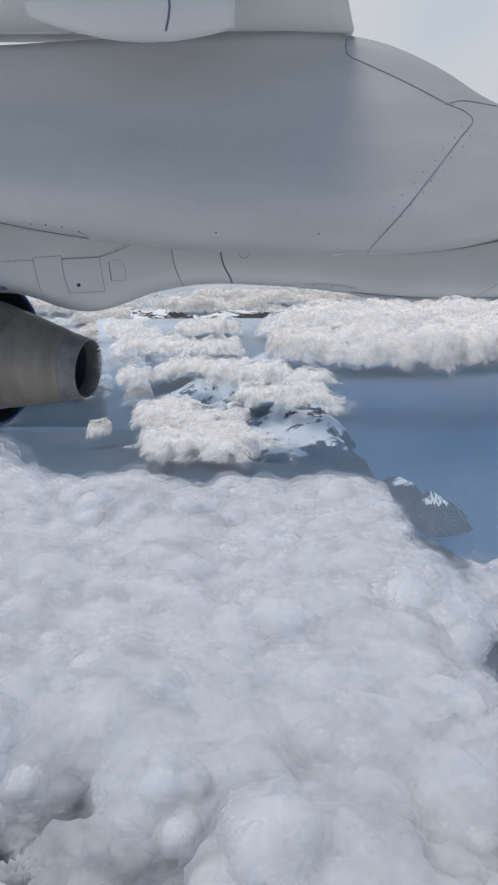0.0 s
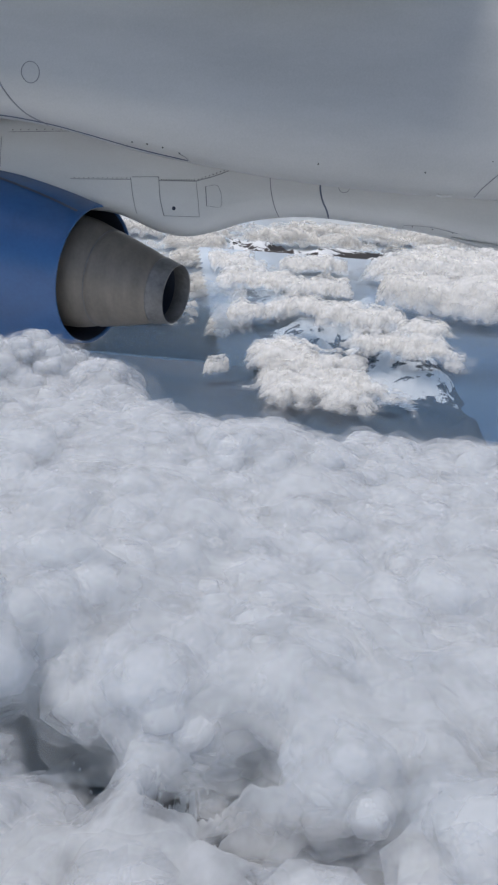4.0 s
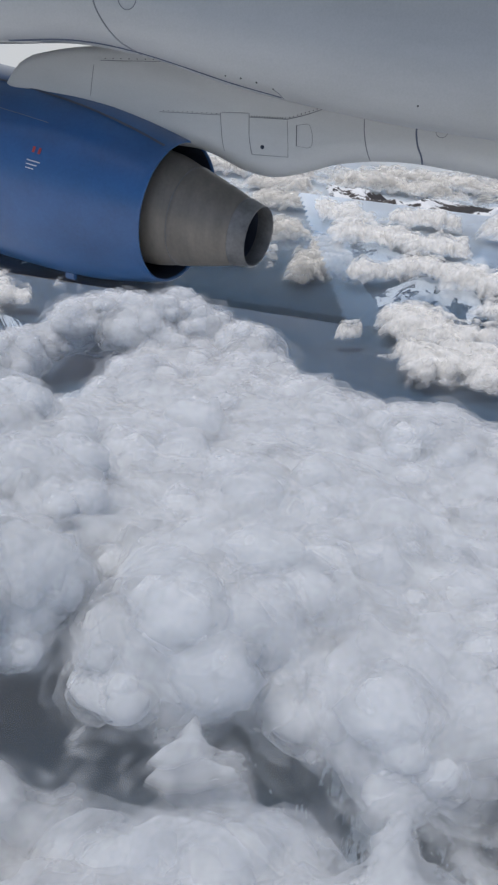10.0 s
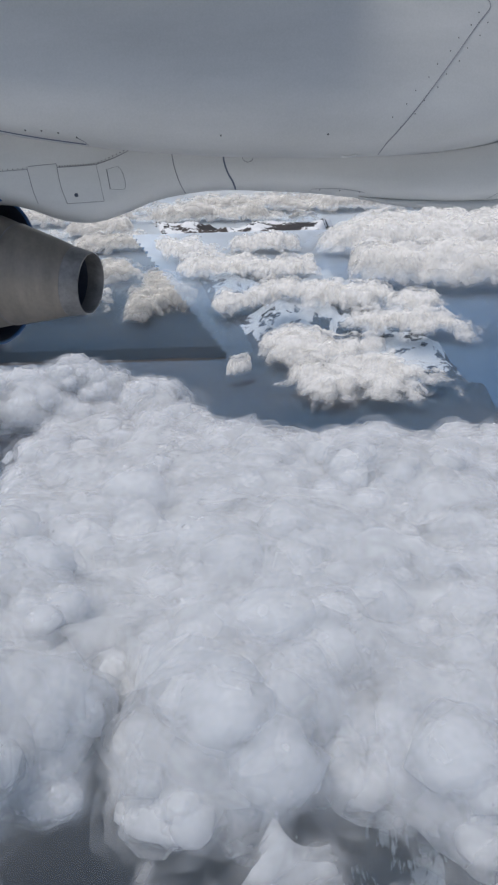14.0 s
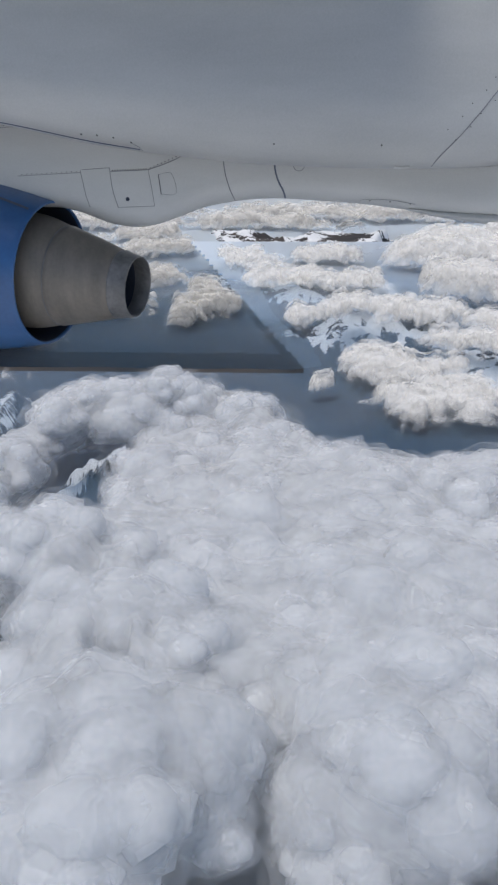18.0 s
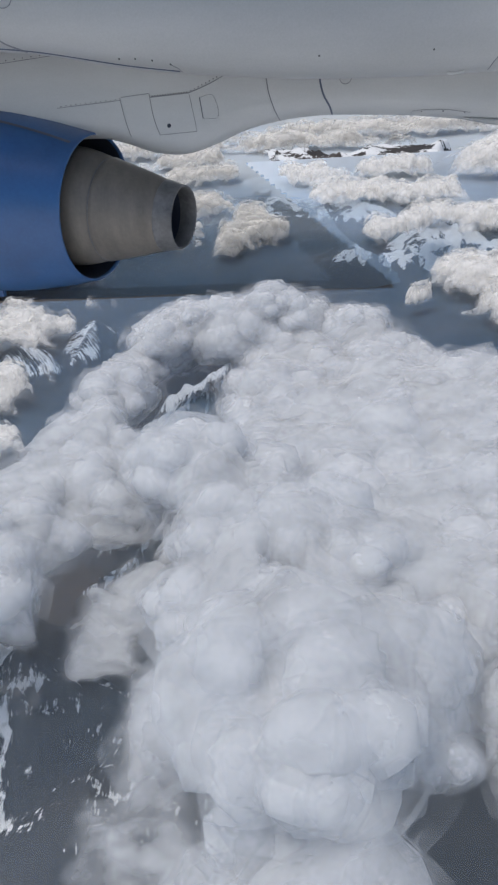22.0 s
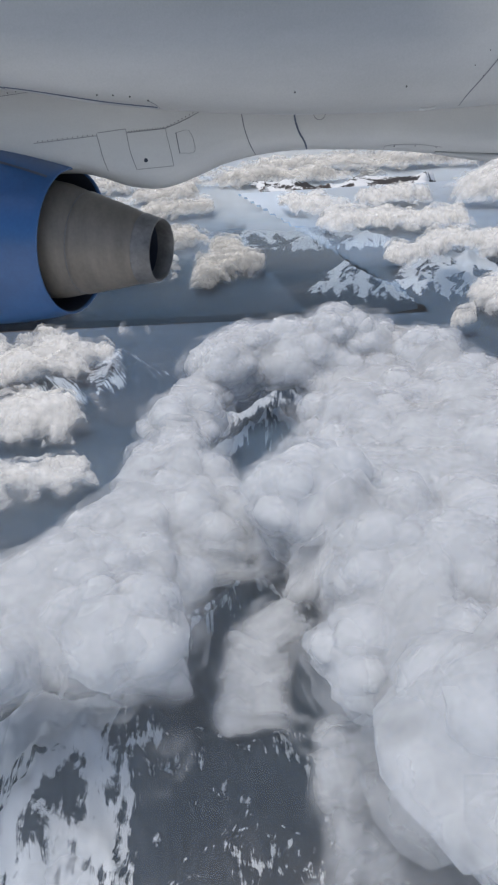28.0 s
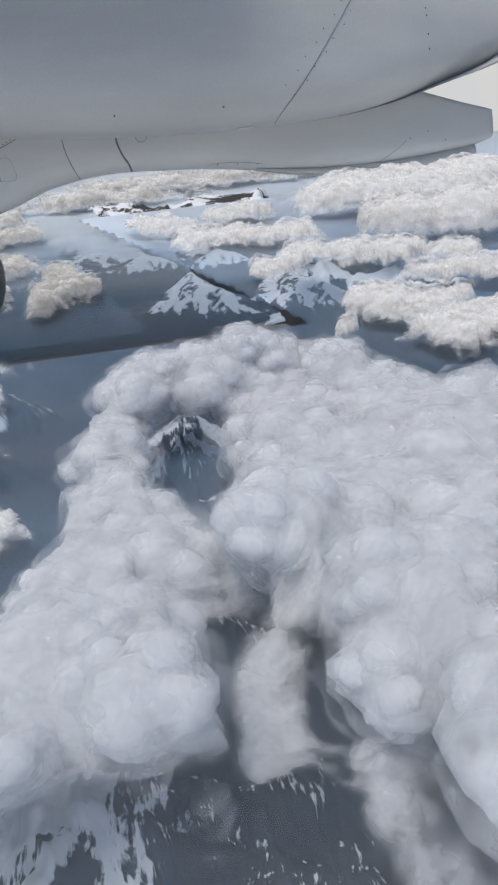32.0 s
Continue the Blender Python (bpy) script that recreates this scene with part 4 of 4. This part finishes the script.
def scattered_shape(x, y):
    s = 0.5 + 0.2 * y
    wx, wy = bent(x / s, np.log(y), 0.075, 0.13, 151)
    x, y = wx * s, np.exp(wy)
    ragged = fractal(x / (0.5 + 0.16 * y) * 4.0, np.log(y) * 11.0, 6, salt=91)
    cover = 0.0 * x
    for cx, cy, rx, ry, full in OVER_LAND + LEFT_AND_FAR:
        cover = np.maximum(cover, full * spot(x, y, cx, cy, rx, ry, 0, 0.7))
    full = cover * 1.35 - 2.0 * np.clip(0.60 - ragged, 0, 1)
    u, v = x / (0.5 + 0.18 * y), np.log(y) * 2.6
    lumps = 0.5 * relief(u, v, 0.16, 95) + 0.32 * relief(u, v, 0.075, 97) + 0.18 * relief(u, v, 0.035, 98)
    size = 0.35 + 0.14 * y
    return size * (0.01 + 0.10 * lumps) * ease(0.0, 0.9, full), full, size


def open_country_shape(x, y):
    z, full, size = scattered_shape(x, y)
    level = 1.536 * y
    free = ease(1.0, 1.2, (x / y + 0.175) * level / 0.75) * ease(15.0, 12.5, level)
    return z, full - 2.0 * (1.0 - np.maximum(free, ease(12.2, 13.2, np.degrees(np.arctan(0.56 / y))))), size


cloud_sheet("scattered_clouds", -0.56, 32, 3.0, 400, 560, open_country_shape, ((0.0, 2.2, 0.60, 1.4), (0.016, 2.0, 0.65, 0.55), (0.036, 1.9, 0.70, 0.35)), FAR_PUFF,
            "scattered small creamy white clouds drifting over land", (0.80, 0.42), lambda y: np.log(y) * 2.2)


def past_engine_shape(x, y):
    z, full, size = scattered_shape(x, y)
    level = 1.536 * y
    free = ease(0.85, 1.05, (x / y + 0.175) * level / 0.75) * ease(15.5, 14.0, level)
    return z, full - 2.0 * np.maximum(free, ease(12.0, 12.8, np.degrees(np.arctan(0.56 / y)))), size


cloud_sheet("far_clouds", -0.56, 12.5, 2.0, 240, 420, past_engine_shape, ((0.0, 2.2, 0.60, 1.4), (0.016, 2.0, 0.65, 0.55), (0.036, 1.9, 0.70, 0.35)), FAR_PUFF,
            "small hazy white clouds far off past the engine", (0.80, 0.42), lambda y: np.log(y) * 2.2, place_past, False)


def bank_shape(x, y):
    wx, wy = bent(x, y, 0.10, 0.30, 155)
    ragged = fractal(wx * 2.4, np.log(wy) * 9.0, 5, salt=101)
    cover = 0.0 * x
    for cx, cy, rx, ry, full in ((1.05, 4.35, 0.30, 0.30, 1.0), (1.45, 4.25, 0.50, 0.32, 1.0), (2.1, 4.4, 0.70, 0.40, 1.0), (2.9, 5.2, 0.9, 0.6, 1.0), (1.6, 6.2, 0.8, 0.5, 0.8), (3.4, 7.6, 2.2, 0.8, 0.9)):
        cover = np.maximum(cover, full * spot(wx, wy, cx, cy, rx, ry, 0, 0.4))
    full = cover * 1.3 - 1.0 * np.clip(0.52 - ragged, 0, 1)
    v = np.log(wy) * 4.0
    lumps = 0.5 * relief(wx, v, 0.36, 105) + 0.3 * relief(wx, v, 0.15, 107) + 0.2 * relief(wx, v, 0.07, 108)
    size = 0.9 + 0.05 * y
    return size * (0.02 + 0.19 * lumps) * ease(0.0, 0.9, full), full, size


cloud_sheet("sea_cloud_bank", -0.56, 12.0, 2.5, 240, 420, bank_shape, ((0.0, 2.2, 0.55, 1.4), (0.018, 2.0, 0.60, 0.55), (0.040, 1.9, 0.65, 0.35)), FAR_PUFF,
            "long bright cumulus bank standing over the sea", (0.80, 0.50), lambda y: np.log(y) * 2.2)


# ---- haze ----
# Haze painted on as a blue sheet whose cover grows with distance.
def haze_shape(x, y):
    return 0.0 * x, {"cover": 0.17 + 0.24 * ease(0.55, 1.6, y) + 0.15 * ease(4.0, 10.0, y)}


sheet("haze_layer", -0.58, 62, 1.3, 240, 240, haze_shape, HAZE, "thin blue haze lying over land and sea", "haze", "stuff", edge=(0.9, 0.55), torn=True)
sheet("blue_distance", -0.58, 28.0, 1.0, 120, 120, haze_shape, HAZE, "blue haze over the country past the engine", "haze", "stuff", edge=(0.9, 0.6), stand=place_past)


# Whitening of the distance, painted as a pale sheet that thickens outwards.
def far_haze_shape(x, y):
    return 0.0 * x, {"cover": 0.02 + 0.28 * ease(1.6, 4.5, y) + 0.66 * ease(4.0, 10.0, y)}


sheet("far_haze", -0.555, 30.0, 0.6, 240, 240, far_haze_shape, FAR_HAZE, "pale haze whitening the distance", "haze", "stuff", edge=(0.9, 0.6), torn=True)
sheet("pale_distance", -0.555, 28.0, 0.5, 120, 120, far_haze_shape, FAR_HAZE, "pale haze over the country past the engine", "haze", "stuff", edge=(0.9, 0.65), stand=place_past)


# A see-through pale sheet, added over the near clouds to wash out contrast.
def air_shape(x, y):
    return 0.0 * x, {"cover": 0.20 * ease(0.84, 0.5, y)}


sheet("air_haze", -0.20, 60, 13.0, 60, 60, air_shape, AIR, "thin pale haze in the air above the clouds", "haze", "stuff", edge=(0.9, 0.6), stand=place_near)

# ---- bright overcast far behind the wing ----
sky_veil, nodes, links = material("bright_overcast")
out = nodes.new("ShaderNodeOutputMaterial")
shine = node(nodes, "ShaderNodeEmission", Strength=0.66)
banks = node(nodes, "ShaderNodeTexNoise", Scale=0.03, Detail=5.0)
where = nodes.new("ShaderNodeTexCoord")
links.new(where.outputs["Object"], banks.inputs["Vector"])
tone = nodes.new("ShaderNodeValToRGB")
tone.color_ramp.elements[0].position, tone.color_ramp.elements[0].color = 0.35, (0.78, 0.88, 1.0, 1)
tone.color_ramp.elements[1].position, tone.color_ramp.elements[1].color = 0.65, (1.0, 0.99, 0.97, 1)
links.new(banks.outputs["Fac"], tone.inputs[0])
links.new(tone.outputs[0], shine.inputs["Color"])
links.new(shine.outputs[0], out.inputs[0])
bm = loft([[(110 * math.sin(a) * math.cos(e), 110 * math.cos(a) * math.cos(e), 2 + 110 * math.sin(e)) for a in np.linspace(-1.25, 1.25, 40)] for e in np.linspace(-0.035, 0.62, 14)], closed=False)
tagged(part("backdrop", bm, sky_veil), "bright white overcast sky at the hazy horizon", "sky", kind="structure")

# ---- wide unseen floor closing the place below and behind, added to bounce light up ----
bm = bmesh.new()
bmesh.ops.create_grid(bm, x_segments=40, y_segments=40, size=120)
for v in bm.verts:
    v.co.z = -1.2 + 0.25 * noise.noise(v.co * 0.15)
bounce_floor = surface("pale_bounce_floor", (0.78, 0.80, 0.82), 0.9, spread=0.08, grain=2.0, stain=0.15, bump=0.2)
tagged(part("backdrop", bm, bounce_floor), "wide dull white undercast closing the view below", "clouds", kind="structure")
